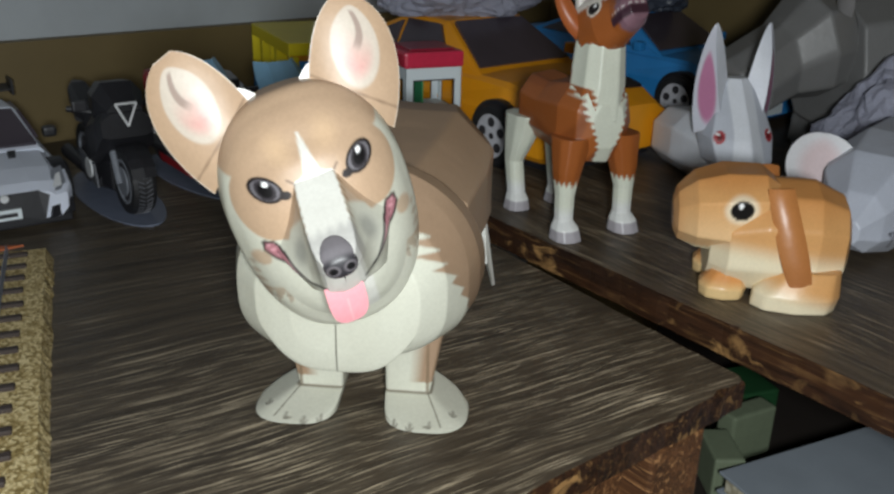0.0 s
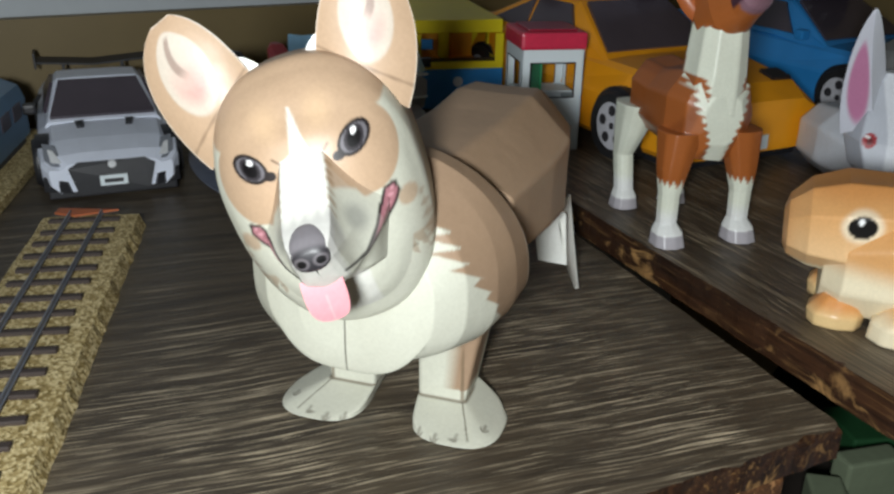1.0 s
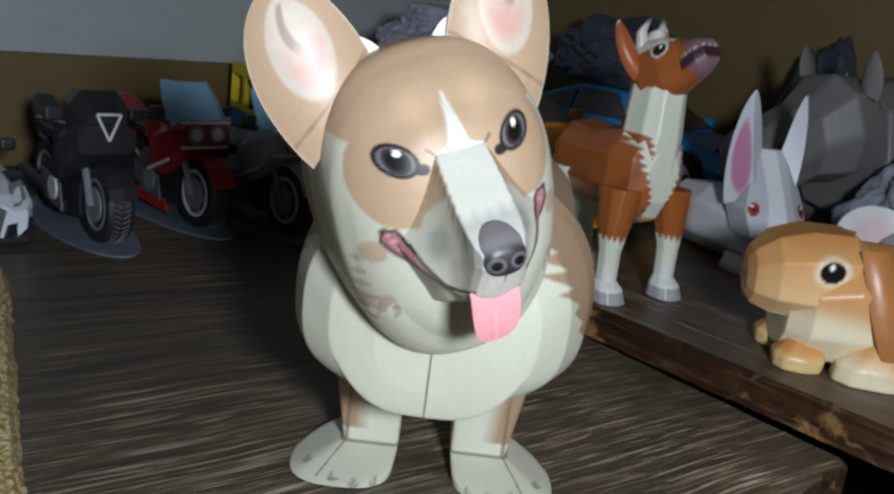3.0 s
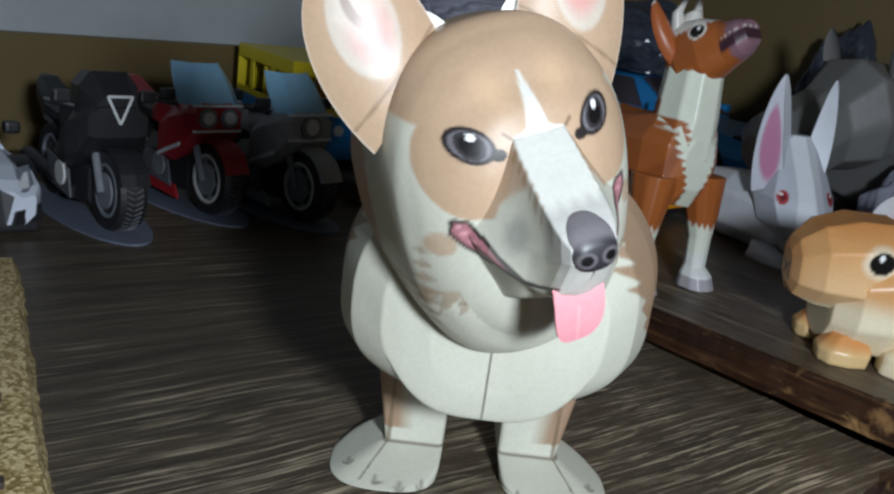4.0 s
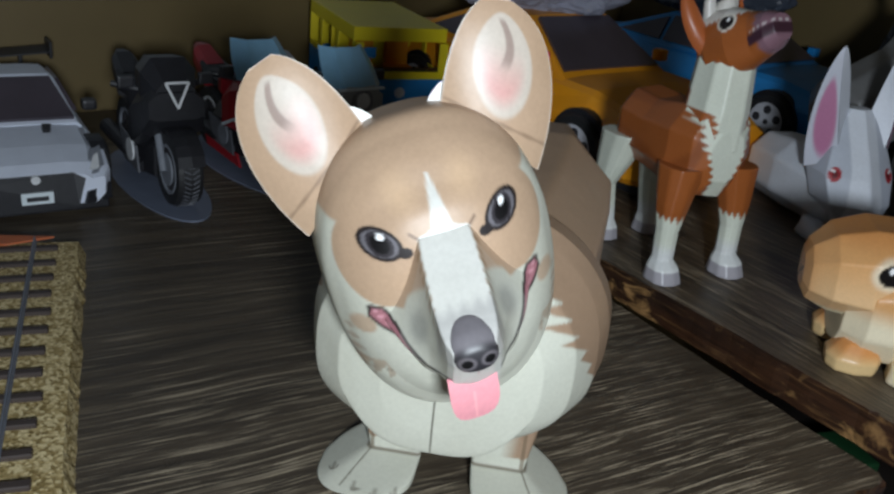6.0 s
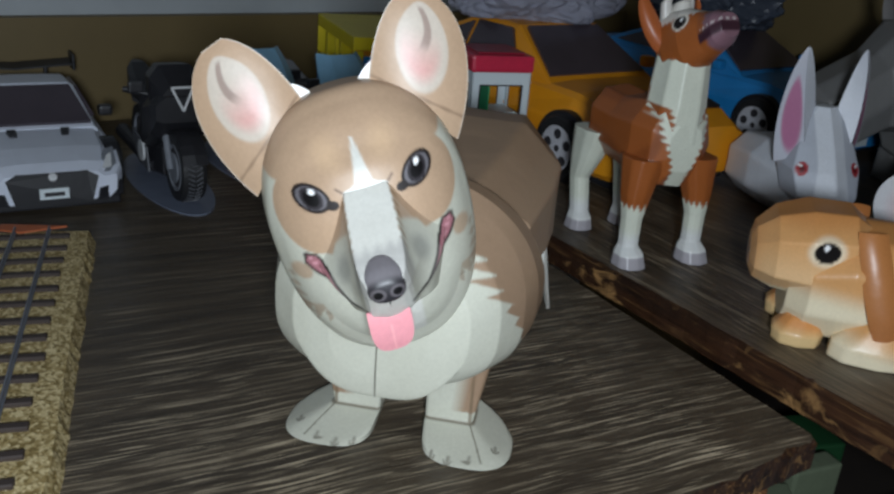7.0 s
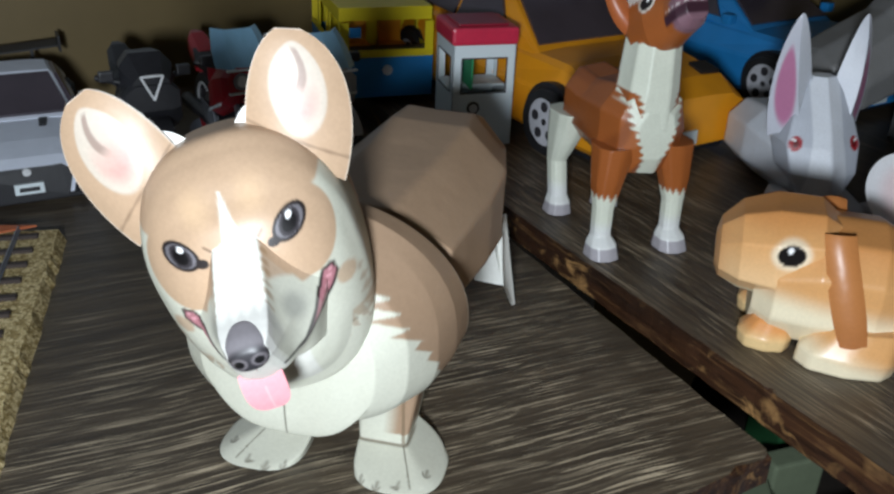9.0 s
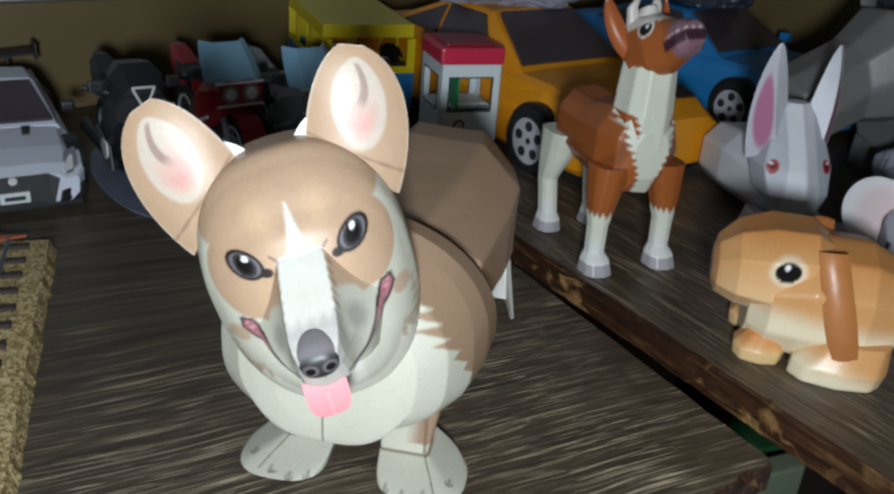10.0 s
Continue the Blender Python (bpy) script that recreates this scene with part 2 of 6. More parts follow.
    def flap(self, edge_a, edge_b, tip_round, bulge, thick, ink, frame_m=None, nu=40, nv=60):
        """A cut piece of card between two edge curves, each a function of 0..1 to points, bulged and with a back of its own."""
        v = np.linspace(0, 1, nv)
        u = np.linspace(0, 1, nu)
        A, B = edge_a(v), edge_b(v)
        mid = A[:, None, :] * (1 - u)[None, :, None] + B[:, None, :] * u[None, :, None]
        normal = np.cross(B[nv // 3] - A[nv // 3], A[-1] - (A[0] + B[0]) / 2)
        normal = normal / np.linalg.norm(normal)
        dome = (4 * u * (1 - u))[None, :, None] * (1 - v ** 2)[:, None, None] * bulge
        for side in (0.5, -0.5):
            pts = mid + normal * (dome + side * thick)
            U, V = np.meshgrid(u, v)
            col = ink(U.ravel(), V.ravel(), side < 0)
            flat_p = pts.reshape(-1, 3)
            if frame_m is not None:
                flat_p = flat_p @ np.array(frame_m)[:3, :3].T + np.array(frame_m)[:3, 3]
            self.grid(flat_p.reshape(nv, nu, 3), col.reshape(nv, nu, 3))

    def mesh(self, name, material, smooth=True):
        return mesh_of(name, np.concatenate(self.v), np.concatenate(self.f), material, np.concatenate(self.c), smooth)


def curve3(*pts):
    """A Bezier curve through control points, as a function of an array of 0..1."""
    P = np.array(pts, float)

    def at(t):
        Q = np.repeat(P[:, None, :], len(t), axis=1)
        while len(Q) > 1:
            Q = Q[:-1] * (1 - t)[None, :, None] + Q[1:] * t[None, :, None]
        return Q[0]
    return at


def one(color, n):
    return np.tile(np.array(color, float), (n, 1))


# ---- the setting: worn table, raised shelf board, back walls, room ----
# pale ticks gather at the front right: worn grain and painted-in sheen together
TABLE_WOOD = old_wood("table_wood", radians(-32), srgb(60, 52, 43), srgb(86, 75, 61), srgb(204, 188, 160), 0.38, 0.575, (30, 1050, 1050), ((0.79, -0.61, 0), -0.14, -0.02, 0.10))
SHELF_WOOD = old_wood("shelf_wood", radians(53), srgb(62, 53, 44), srgb(90, 77, 62), srgb(176, 160, 134), 0.42, 0.575, (34, 850, 850), ((-0.79, -0.61, 0), -0.40, -0.16, 0.15))
EDGE_WOOD = old_wood("edge_wood", radians(55), srgb(34, 20, 13), srgb(66, 41, 25), srgb(176, 134, 84), 0.42, 0.585, (45, 95, 95))


def wobble(p, q, n, amp, seed):
    """A line from p to q with small dents, as on a knocked edge."""
    out = []
    p, q = Vector(p), Vector(q)
    side = Vector((-(q - p).y, (q - p).x)).normalized()
    for i in range(n):
        t = i / n
        d = noise.noise(Vector((t * 14 + seed, seed, 0))) * amp + noise.noise(Vector((t * 50 + seed, 3, seed))) * amp * 0.6
        out.append(tuple((p + (q - p) * t + side * (d if i else 0)).to_tuple()))
    return out


def board(name, outline, top, thick, wood, edge, label, category):
    """A board with a worn, rounded rim: its top in one wood, its sides in the rubbed edge wood."""
    bm = bmesh.new()
    prism(bm, outline, top - thick, top)
    rim = [e for e in bm.edges if all(v.co.z > top - 1e-5 for v in e.verts)]
    bmesh.ops.bevel(bm, geom=rim, offset=0.0026, segments=3, affect="EDGES", profile=0.5)
    bm.normal_update()
    me = bpy.data.meshes.new(name)
    bm.to_mesh(me)
    bm.free()
    me.materials.append(wood)
    me.materials.append(edge)
    for p in me.polygons:
        p.material_index = 0 if p.normal.z > 0.75 else 1
    return thing(name, label, category, None, me)


table_corner, table_far, table_front = (0.1530, 0.0755), (0.0405, 0.2358), (-0.10, -0.134)
out_line = wobble(table_front, table_corner, 60, 0.0012, 1.0) + wobble(table_corner, table_far, 50, 0.0008, 2.0)
out_line += [(-0.1505, 0.5185), (-0.708, -0.002), (-0.32, -0.44)]
table = thing("table", "worn dark brown wooden table with rubbed edges", "table")
table_top = board("tabletop", out_line, 0.0, 0.013, TABLE_WOOD, EDGE_WOOD, "", "")
table_top.parent = table
for key in ("label", "category"):
    if key in table_top:
        del table_top[key]
POST_WOOD = old_wood("post_wood", radians(90), srgb(70, 44, 26), srgb(120, 78, 46), srgb(165, 120, 78), 0.55)
for nx, ny in ((0.112, 0.062), (-0.26, -0.30), (-0.09, 0.30), (-0.48, -0.08)):
    bm = bmesh.new()
    box(bm, (-0.016, -0.016, -0.75), (0.016, 0.016, -0.013), 0.002)
    leg = part("leg", bm, POST_WOOD, table)
    leg.matrix_world = pose(nx, ny, 0, 0, 0, 40)
bm = bmesh.new()
box(bm, (-0.165, -0.006, -0.05), (0.002, 0.006, -0.0132), 0.001)
apron = part("apron", bm, POST_WOOD, table)
apron.matrix_world = pose(0.118, 0.072, 0, 0, 0, 40)

shelf_outline = wobble((0.0402, 0.2424), (0.262, -0.0460), 110, 0.0009, 5.0) + [(0.262, -0.0460), (0.60, 0.157), (0.55, 0.312), (0.131, 0.775), (-0.149, 0.516)]
board("shelf_board", shelf_outline, 0.0135, 0.0155, SHELF_WOOD, EDGE_WOOD, "dark wooden shelf board with a chipped brown edge", "shelf")

WALL_BROWN = plain("brown_backboard", srgb(118, 101, 65), 0.55, vary=0.09, size=28)
WALL_WHITE = plain("pale_wall_paint", srgb(184, 191, 196), 0.6, vary=0.06, size=60)
ROOM_DARK = plain("dim_room_paint", srgb(120, 116, 108), 0.8, vary=0.06, size=8)
FLOOR_DARK = plain("dim_floor", srgb(96, 84, 72), 0.6, vary=0.15, size=20)


def slab(name, at, lo, hi, material, kind="structure"):
    bm = bmesh.new()
    box(bm, lo, hi)
    me = bpy.data.meshes.new(name)
    bm.to_mesh(me)
    bm.free()
    me.materials.append(material)
    ob = new(name, me)
    ob.matrix_world = at
    return tagged(ob, kind=kind)


WALL_TURN, WALL_C = 42.0, 0.49
wn = Vector((-math.sin(radians(WALL_TURN)), math.cos(radians(WALL_TURN)), 0))
wall_at = Matrix.Translation(wn * WALL_C) @ pose(0, 0, 0, 0, 0, WALL_TURN)
tagged(slab("wall_back", wall_at, (-1.4, 0.012, -0.76), (0.62, 0.09, 1.7), WALL_WHITE), "pale blue-grey painted wall behind the table", "wall")
tagged(slab("backboard", wall_at, (-0.9, 0.0, -0.02), (0.62, 0.0115, 0.074), WALL_BROWN), "olive brown wooden backboard along the wall", "board")
side_at = wall_at @ pose(0.62, 0, 0, 0, 0, -90)
tagged(slab("wall_side", side_at, (-0.1, 0.0, -0.76), (2.0, 0.09, 1.7), WALL_BROWN), "olive brown wooden wall behind the shelf", "wall")
tagged(slab("wall_front", wall_at, (-1.4, -2.1, -0.76), (0.7, -2.0, 1.7), ROOM_DARK), "plain wall in the dark", "wall")
tagged(slab("wall_left", wall_at, (-1.5, -2.1, -0.76), (-1.4, 0.1, 1.7), ROOM_DARK), "plain wall in the dark", "wall")
tagged(slab("floor", wall_at, (-1.5, -2.1, -0.85), (0.8, 0.1, -0.75), FLOOR_DARK), "dark floor", "floor")
tagged(slab("ceiling", wall_at, (-1.5, -2.1, 1.7), (0.8, 0.1, 1.8), ROOM_DARK), "plain ceiling", "ceiling")


# ---- the folded-card dog ----
TAN, TAN_DARK, CREAM, WHITE = srgb(186, 157, 130), srgb(160, 133, 109), srgb(203, 203, 188), srgb(215, 214, 206)
INK, PINK = srgb(38, 32, 32), srgb(238, 160, 168)


def dog_mesh():
    sh = Sheet()
    # head frame: x to the dog's left, y ahead along the muzzle, z up through the brow; origin between the eyes
    X = Vector((0.909, 0.274, 0.310)).normalized()
    U = Vector((-0.277, -0.159, 0.947))
    U = (U - X * U.dot(X)).normalized()
    Fw = X.cross(U)
    head = Matrix((X, Fw, U)).transposed().to_4x4()
    head.translation = Vector((-0.0068, -0.0106, 0.1081))

    mouth = [(0.0190, -0.0050, -0.0150), (0.0166, 0.001, -0.0187), (0.0142, 0.006, -0.0215), (0.0100, 0.014, -0.0252), (0.0074, 0.019, -0.0254), (0.0, 0.0246, -0.0240)]
    mouth_wide = ([0, 0.04, 0.15, 0.3, 0.45, 0.6, 0.75, 1], [0.0012, 0.0024, 0.0023, 0.0018, 0.0013, 0.0008, 0.0005, 0.0004])

    def to_mouth(q):
        d, s = to_line(q, mouth)
        flat = [(0.0, y, z) for x, y, z in mouth]
        d2, s2 = to_line(q * np.array([0, 1, 1]), flat)
        use = (q[:, 1] > 0.002) & (d2 < d)
        d, s = np.where(use, d2, d), np.where(use, s2, s)
        d3, s3 = to_line(q * np.array([1, 0, 1]), [(x, 0.0, z) for x, y, z in mouth[:3]])
        use = (q[:, 1] <= 0.004) & (q[:, 1] > -0.016) & (d3 < d)
        return np.where(use, d3, d), np.where(use, s3 * 2 / (len(mouth) - 1), s)

    def face_ink(p, th, t):
        x, y, z = p[:, 0], p[:, 1], p[:, 2]
        ax = np.abs(x)
        n = len(p)
        col = one(CREAM, n)
        # tan cap, with fur teeth down the cheek
        cap_line = -0.0045 + 0.0085 * smooth01(0.016, 0.021, ax) + 0.004 * smooth01(0.020, 0.029, ax) + teeth(x, 0.004, 0.0006)
        col = lay(col, TAN, smooth01(-0.0006, 0.0006, z - cap_line))
        # paler brow bumps: a highlight painted into the tan
        col = lay(col, srgb(208, 176, 142), 0.7 * smooth01(0.006, 0, np.hypot(ax - 0.007, z - 0.009)))
        back = smooth01(-0.030, -0.032, y + teeth(z, 0.005, 0.004))
        col = lay(col, TAN, back)
        low = back * smooth01(-0.028, -0.030, z + teeth(y, 0.004, 0.003))
        col = lay(col, CREAM, low)
        # tan eye patches
        e = np.hypot((ax - 0.0150) / 0.0088, (z + 0.0035) / 0.0108)
        col = lay(col, TAN, smooth01(1.03, 0.97, e) * (y > -0.03) * np.maximum(smooth01(-0.0006, 0.0006, z + 0.0060 + 1.05 * (ax - 0.006)), smooth01(0.0040, 0.0028, y)))
        # white blaze down the brow, fur-edged
        blaze = np.interp(z, [-0.02, 0.0004, 0.0014, 0.004, 0.008, 0.0118], [0.0058, 0.0058, 0.0024, 0.0018, 0.0010, 0.0001]) + teeth(z, 0.0022, 0.0004, 0.3) * (z < -0.001)
        col = lay(col, WHITE, smooth01(0.0004, -0.0004, ax - blaze) * (z < 0.0115) * (y > -0.02))
        # soft grey by the whiskers
        w = np.hypot((ax - 0.0118) / 0.0036, (z + 0.0170) / 0.0075)
        col = lay(col, srgb(150, 150, 144), 0.12 * smooth01(1.15, 0.2, w) * (y > -0.02))
        col = lay(col, srgb(196, 194, 180), 0.35 * smooth01(-0.020, -0.034, z) * smooth01(0.012, 0.024, ax))
        # jaw line, and the brown tufts of the ruff under the cheeks
        ruff = smooth01(-0.0335, -0.0345, z + 0.25 * np.maximum(0, ax - 0.014) - teeth(ax, 0.004, 0.0012)) * (y < -0.004)
        col = lay(col, srgb(226, 226, 210), ruff)
        tuft = smooth01(0.0, 0.0006, z + 0.0395 - teeth(ax + 0.3 * z, 0.0031, 0.0070)) * smooth01(-0.0305, -0.0313, z + 0.2 * (ax - 0.018)) * smooth01(0.0120, 0.0135, ax)
        col = lay(col, srgb(172, 142, 112), 0.55 * tuft * (y < -0.004))
        jaw = np.abs(z + 0.0336 + 0.25 * np.maximum(0, ax - 0.014))
        col = lay(col, srgb(120, 108, 90), 0.7 * smooth01(0.0004, 0.0001, jaw) * (ax < 0.02) * (y < -0.004))
        # cheek fur marks
        col = lay(col, TAN_DARK, 0.6 * smooth01(0.0, 0.001, teeth(z, 0.0035, 0.004, 0.2) - np.abs(ax - 0.0248)) * smooth01(-0.018, -0.022, z))
        # mouth
        q = np.stack([ax, y, z], -1)
        d, s = to_mouth(q)
        wide = np.interp(s, *mouth_wide)
        col = lay(col, INK, smooth01(0.0003, -0.0003, d - wide) * smooth01(0.0238, 0.0230, y))
        inner = smooth01(0.0003, -0.0003, d - (wide - 0.0008))
        col = lay(col, srgb(96, 82, 86), inner * (s < 0.72))
        col = lay(col, srgb(172, 116, 124), inner * smooth01(0.50, 0.38, s))
        col = lay(col, srgb(222, 166, 174), 0.8 * smooth01(0.0003, -0.0003, d - (wide - 0.0017)) * smooth01(0.34, 0.26, s) * smooth01(-0.2, 0.5, np.sin(s * 70)))
        col = lay(col, TAN, 0.8 * smooth01(1.1, 0.8, np.hypot((ax - 0.0218) / 0.0028, (z + 0.0198) / 0.0028)) * (y > -0.02))
        # notched creases where the muzzle leaves the brow
        notch, _ = to_line(np.stack([ax, z], -1), [(0.0058, 0.0002), (0.0072, 0.0014)])
        col = lay(col, srgb(104, 78, 56), 0.75 * smooth01(0.0005, 0.0002, notch) * (y > -0.012))
        # eyes
        ex, ez = ax - 0.0137, z - 0.0002 - 0.22 * (ax - 0.0137)
        r = np.hypot(ex / 0.0044, ez / 0.0035)
        on = (y > -0.02)
        col = lay(col, INK, smooth01(1.06, 0.98, r) * on)
        tear = np.hypot((ax - 0.0090) / 0.0016, (z + 0.0022) / 0.0012)
        col = lay(col, INK, smooth01(1.1, 0.9, tear) * on)
        r1 = np.hypot(ex / 0.0036, ez / 0.0028)
        col = lay(col, srgb(112, 109, 114), smooth01(1.04, 0.96, r1) * on)
        r2 = np.hypot(ex / 0.0027, ez / 0.0027)
        col = lay(col, srgb(52, 48, 52), smooth01(1.04, 0.96, r2) * on)
        r3 = np.hypot(ex / 0.0019, ez / 0.0019)
        col = lay(col, srgb(14, 12, 14), smooth01(1.06, 0.94, r3) * on)
        glint = np.hypot(x - np.sign(x) * 0.0137 - 0.0004, z - 0.0018)
        col = lay(col, (1, 1, 1), smooth01(0.00085, 0.0007, glint) * on)
        return col

    # the rounded face and skull
    R = lambda k, y, up, dn, z0=-0.0145, pw=2.3: ((0, y, z0), (0.0275 * k, 0, 0), (0, 0, up), dn / up, pw)
    rows = [R(0.02, 0.0030, 0.0007, 0.0007), R(0.40, 0.0018, 0.0115, 0.0195), R(0.63, -0.0008, 0.0188, 0.0285), R(0.81, -0.0050, 0.0238, 0.0345), R(0.91, -0.0090, 0.0285, 0.0395), R(0.99, -0.0140, 0.0322, 0.0430),
            R(1.01, -0.020, 0.0348, 0.0452), R(1.02, -0.030, 0.0345, 0.0440, -0.0155), R(1.00, -0.042, 0.0295, 0.0420, -0.016), R(0.92, -0.052, 0.0225, 0.0370, -0.016)]
    sh.rings(rows, 320, 0.0004, face_ink, head, cap=(True, True), rolled=True)

    # the boxed muzzle
    def muzzle_ink(p, th, t):
        x, y, z = p[:, 0], p[:, 1], p[:, 2]
        x = x + 0.09 * np.maximum(0, y)
        p = np.stack([x, y, z], -1)
        top = np.interp(y, [-0.010, -0.002, 0.006, 0.014, 0.0190, 0.0215, 0.0235, 0.0246], [0.0022, 0.0006, -0.0030, -0.0078, -0.0106, -0.0123, -0.0140, -0.0160])
        col = face_ink(p, th, t)
        lim = np.interp(y, [-0.001, 0.002, 0.005, 0.022], [0.0050, 0.0056, 0.0062, 0.0066])
        on_top = smooth01(-0.0030, -0.0018, z - top + teeth(y, 0.0024, 0.0008)) * smooth01(0.0004, -0.0004, np.abs(x) - lim + teeth(y + 0.0006 * np.sin(y * 900), 0.0016, 0.0005)) * smooth01(-0.0006, 0.0004, y)
        q = np.stack([np.abs(x), y, z], -1)
        d, s = to_mouth(q)
        col = lay(col, WHITE, on_top * (y < 0.024))
        side = (1 - on_top) * smooth01(-0.029, -0.022, z) * (y > 0.004)
        col = lay(col, srgb(206, 206, 198), 0.15 * side)
        edge_z = np.interp(y, [-0.005, 0.019], [0.0, -0.012])
        spot = np.hypot((y - 0.0095) / 0.0040, (z + 0.0155) / 0.0044)
        col = lay(col, srgb(132, 132, 128), 0.55 * smooth01(1.2, 0.3, spot) * (1 - on_top) * smooth01(-0.0022, -0.0034, z - edge_z))
        ragged = smooth01(0.0009, 0.0003, np.abs(np.abs(x) - 0.0064)) * smooth01(-0.0045, -0.003, z - top) * (y < 0.016) * (y > 0.0) * smooth01(-0.2, 0.4, np.sin(y * 2600) + 0.6 * np.sin(y * 1130))
        col = lay(col, srgb(150, 118, 84), 0.55 * ragged)
        col = lay(col, srgb(150, 148, 148), 0.5 * smooth01(0.0150, 0.0185, y + teeth(x, 0.003, 0.002)) * smooth01(-0.020, -0.016, z))
        return col

    # sections of the muzzle: y, the flat top's half width and height, the mouth edge's, the jaw's
    keys = np.array([(-0.010, 0.0034, 0.0022, 0.0222, -0.0115, 0.0150, -0.0400), (-0.005, 0.0048, 0.0014, 0.0190, -0.0150, 0.0138, -0.0366), (0.001, 0.0056, 0.0002, 0.0166, -0.0187, 0.0112, -0.0330), (0.006, 0.0060, -0.0030, 0.0142, -0.0215, 0.0094, -0.0314), (0.014, 0.0062, -0.0078, 0.0100, -0.0252, 0.0066, -0.0300),
                     (0.0190, 0.0060, -0.0106, 0.0076, -0.0268, 0.0048, -0.0292), (0.0215, 0.0056, -0.0123, 0.0066, -0.0268, 0.0048, -0.0288), (0.0235, 0.0047, -0.0140, 0.0054, -0.0262, 0.0036, -0.0276), (0.0246, 0.0033, -0.0160, 0.0036, -0.0252, 0.0024, -0.0262), (0.0250, 0.0002, -0.0195, 0.0002, -0.0205, 0.0001, -0.0206)])
    ys = np.concatenate([np.arange(-0.010, 0.0190, 0.00035), np.linspace(0.0190, 0.0250, 40)])
    tw, top, sw, low, jw, jz = (np.interp(ys, keys[:, 0], keys[:, j])[:, None] for j in range(1, 7))
    e1, e2, e3 = np.linspace(0, 1, 24, endpoint=False), np.linspace(0, 1, 60, endpoint=False), np.linspace(0, 1, 25)
    e4 = np.linspace(0, 1, 30, endpoint=False)
    half_x = np.concatenate([tw * e1, tw + (sw - tw) * e2, sw + (jw - sw) * e4, jw * (1 - e3)], 1)
    half_z = np.concatenate([top + 0 * e1, top + (low - top) * e2, low + (jz - low) * e4, jz - 0.002 * np.sin(e3 * 1.57)], 1)
    loop_x = np.concatenate([half_x, -half_x[:, -2:0:-1]], 1)
    loop_z = np.concatenate([half_z, half_z[:, -2:0:-1]], 1)
    for _ in range(5):
        loop_x = 0.5 * loop_x + 0.25 * (np.roll(loop_x, 1, 1) + np.roll(loop_x, -1, 1))
        loop_z = 0.5 * loop_z + 0.25 * (np.roll(loop_z, 1, 1) + np.roll(loop_z, -1, 1))
    loop_y = ys[:, None] + 0 * loop_x
    flat_p = np.stack([loop_x - 0.09 * np.maximum(0, loop_y), loop_y, loop_z], -1)
    inks = muzzle_ink(flat_p.reshape(-1, 3), None, None).reshape(flat_p.shape)
    # the lip lies behind the tip of the nose
    flat_p[..., 1] -= 0.66 * np.maximum(0, -0.0172 - loop_z) * smooth01(0.004, 0.021, loop_y)
    sh.grid(flat_p @ np.array(head)[:3, :3].T + np.array(head)[:3, 3], inks, closed=True)

    # the nose
    def nose_ink(p, th, t):
        x, y, z = p[:, 0] + 0.0021, p[:, 1], p[:, 2]
        col = one(srgb(118, 114, 118), len(p))
        col = lay(col, srgb(48, 46, 50), smooth01(0.0222, 0.0242, y - 0.45 * (z + 0.0155)))
        nos = np.hypot((np.abs(x) - 0.0024) / 0.0012, (z + 0.0165) / 0.0010)
        col = lay(col, srgb(120, 114, 118), 0.6 * smooth01(1.9, 1.3, nos) * (y > 0.022))
        return lay(col, srgb(10, 9, 11), smooth01(1.15, 0.85, nos) * (y > 0.022))
    N = lambda k, y, z: ((-0.0021, y, z), (0.0051 * k, 0, 0), (0, 0, 0.0038 * k), 1.0, 2.4)
    sh.rings([N(0.2, 0.0166, -0.0113), N(0.62, 0.0176, -0.0123), N(0.90, 0.0196, -0.0137), N(1.0, 0.0219, -0.0150), N(0.90, 0.0238, -0.0160), N(0.60, 0.0250, -0.0165), N(0.1, 0.0254, -0.0167)], 90, 0.00025, nose_ink, head, rolled=True)

    # tongue
    def tongue_ink(u, v, back):
        col = one(PINK, len(u))
        return lay(col, srgb(250, 176, 180), smooth01(0.035, 0.015, np.abs(u - 0.5)) * (v > 0.25) * (v < 0.95))
    a = curve3((-0.0086, 0.0180, -0.0246), (-0.0092, 0.0200, -0.031), (-0.0098, 0.0170, -0.0376), (-0.0042, 0.0166, -0.0376))
    b = curve3((0.0020, 0.0180, -0.0246), (0.0020, 0.0200, -0.031), (0.0018, 0.0170, -0.0376), (-0.0036, 0.0166, -0.0376))
    sh.flap(a, b, 0, -0.0008, 0.0005, tongue_ink, head, 40, 50)

    # ears
    for k in (-1, 1):
        def ear_ink(u, v, back, k=k):
            n = len(u)
            col = one(TAN, n)
            if (back and k < 0) or (not back and k > 0):
                return one(srgb(238, 236, 228), n)
            e = np.hypot((u - 0.47) / 0.29, (v - 0.49) / 0.345)
            soft = smooth01(1.06, 0.94, e)
            col = lay(col, srgb(203, 191, 177), soft)
            col = lay(col, srgb(212, 146, 140), 0.9 * soft * smooth01(0.62, 0.18, v) * smooth01(0.95, 0.55, e + 0.3 * (u - 0.5)))
            mid = 0.42 + 0.10 * np.sin((v - 0.35) * 7)
            line = smooth01(0.060, 0.030, np.abs(u - mid)) * smooth01(0.38, 0.5, v) * smooth01(0.80, 0.74, v)
            col = lay(col, srgb(150, 128, 118), 0.85 * line)
            col = lay(col, srgb(120, 96, 76), 0.6 * smooth01(0.012, 0.005, np.abs(v - 0.09 - 0.05 * u)))
            rim = np.minimum(np.minimum(u, 1 - u), 1 - v)
            col = lay(col, srgb(236, 226, 212), 0.7 * smooth01(0.016, 0.008, rim))
            return col
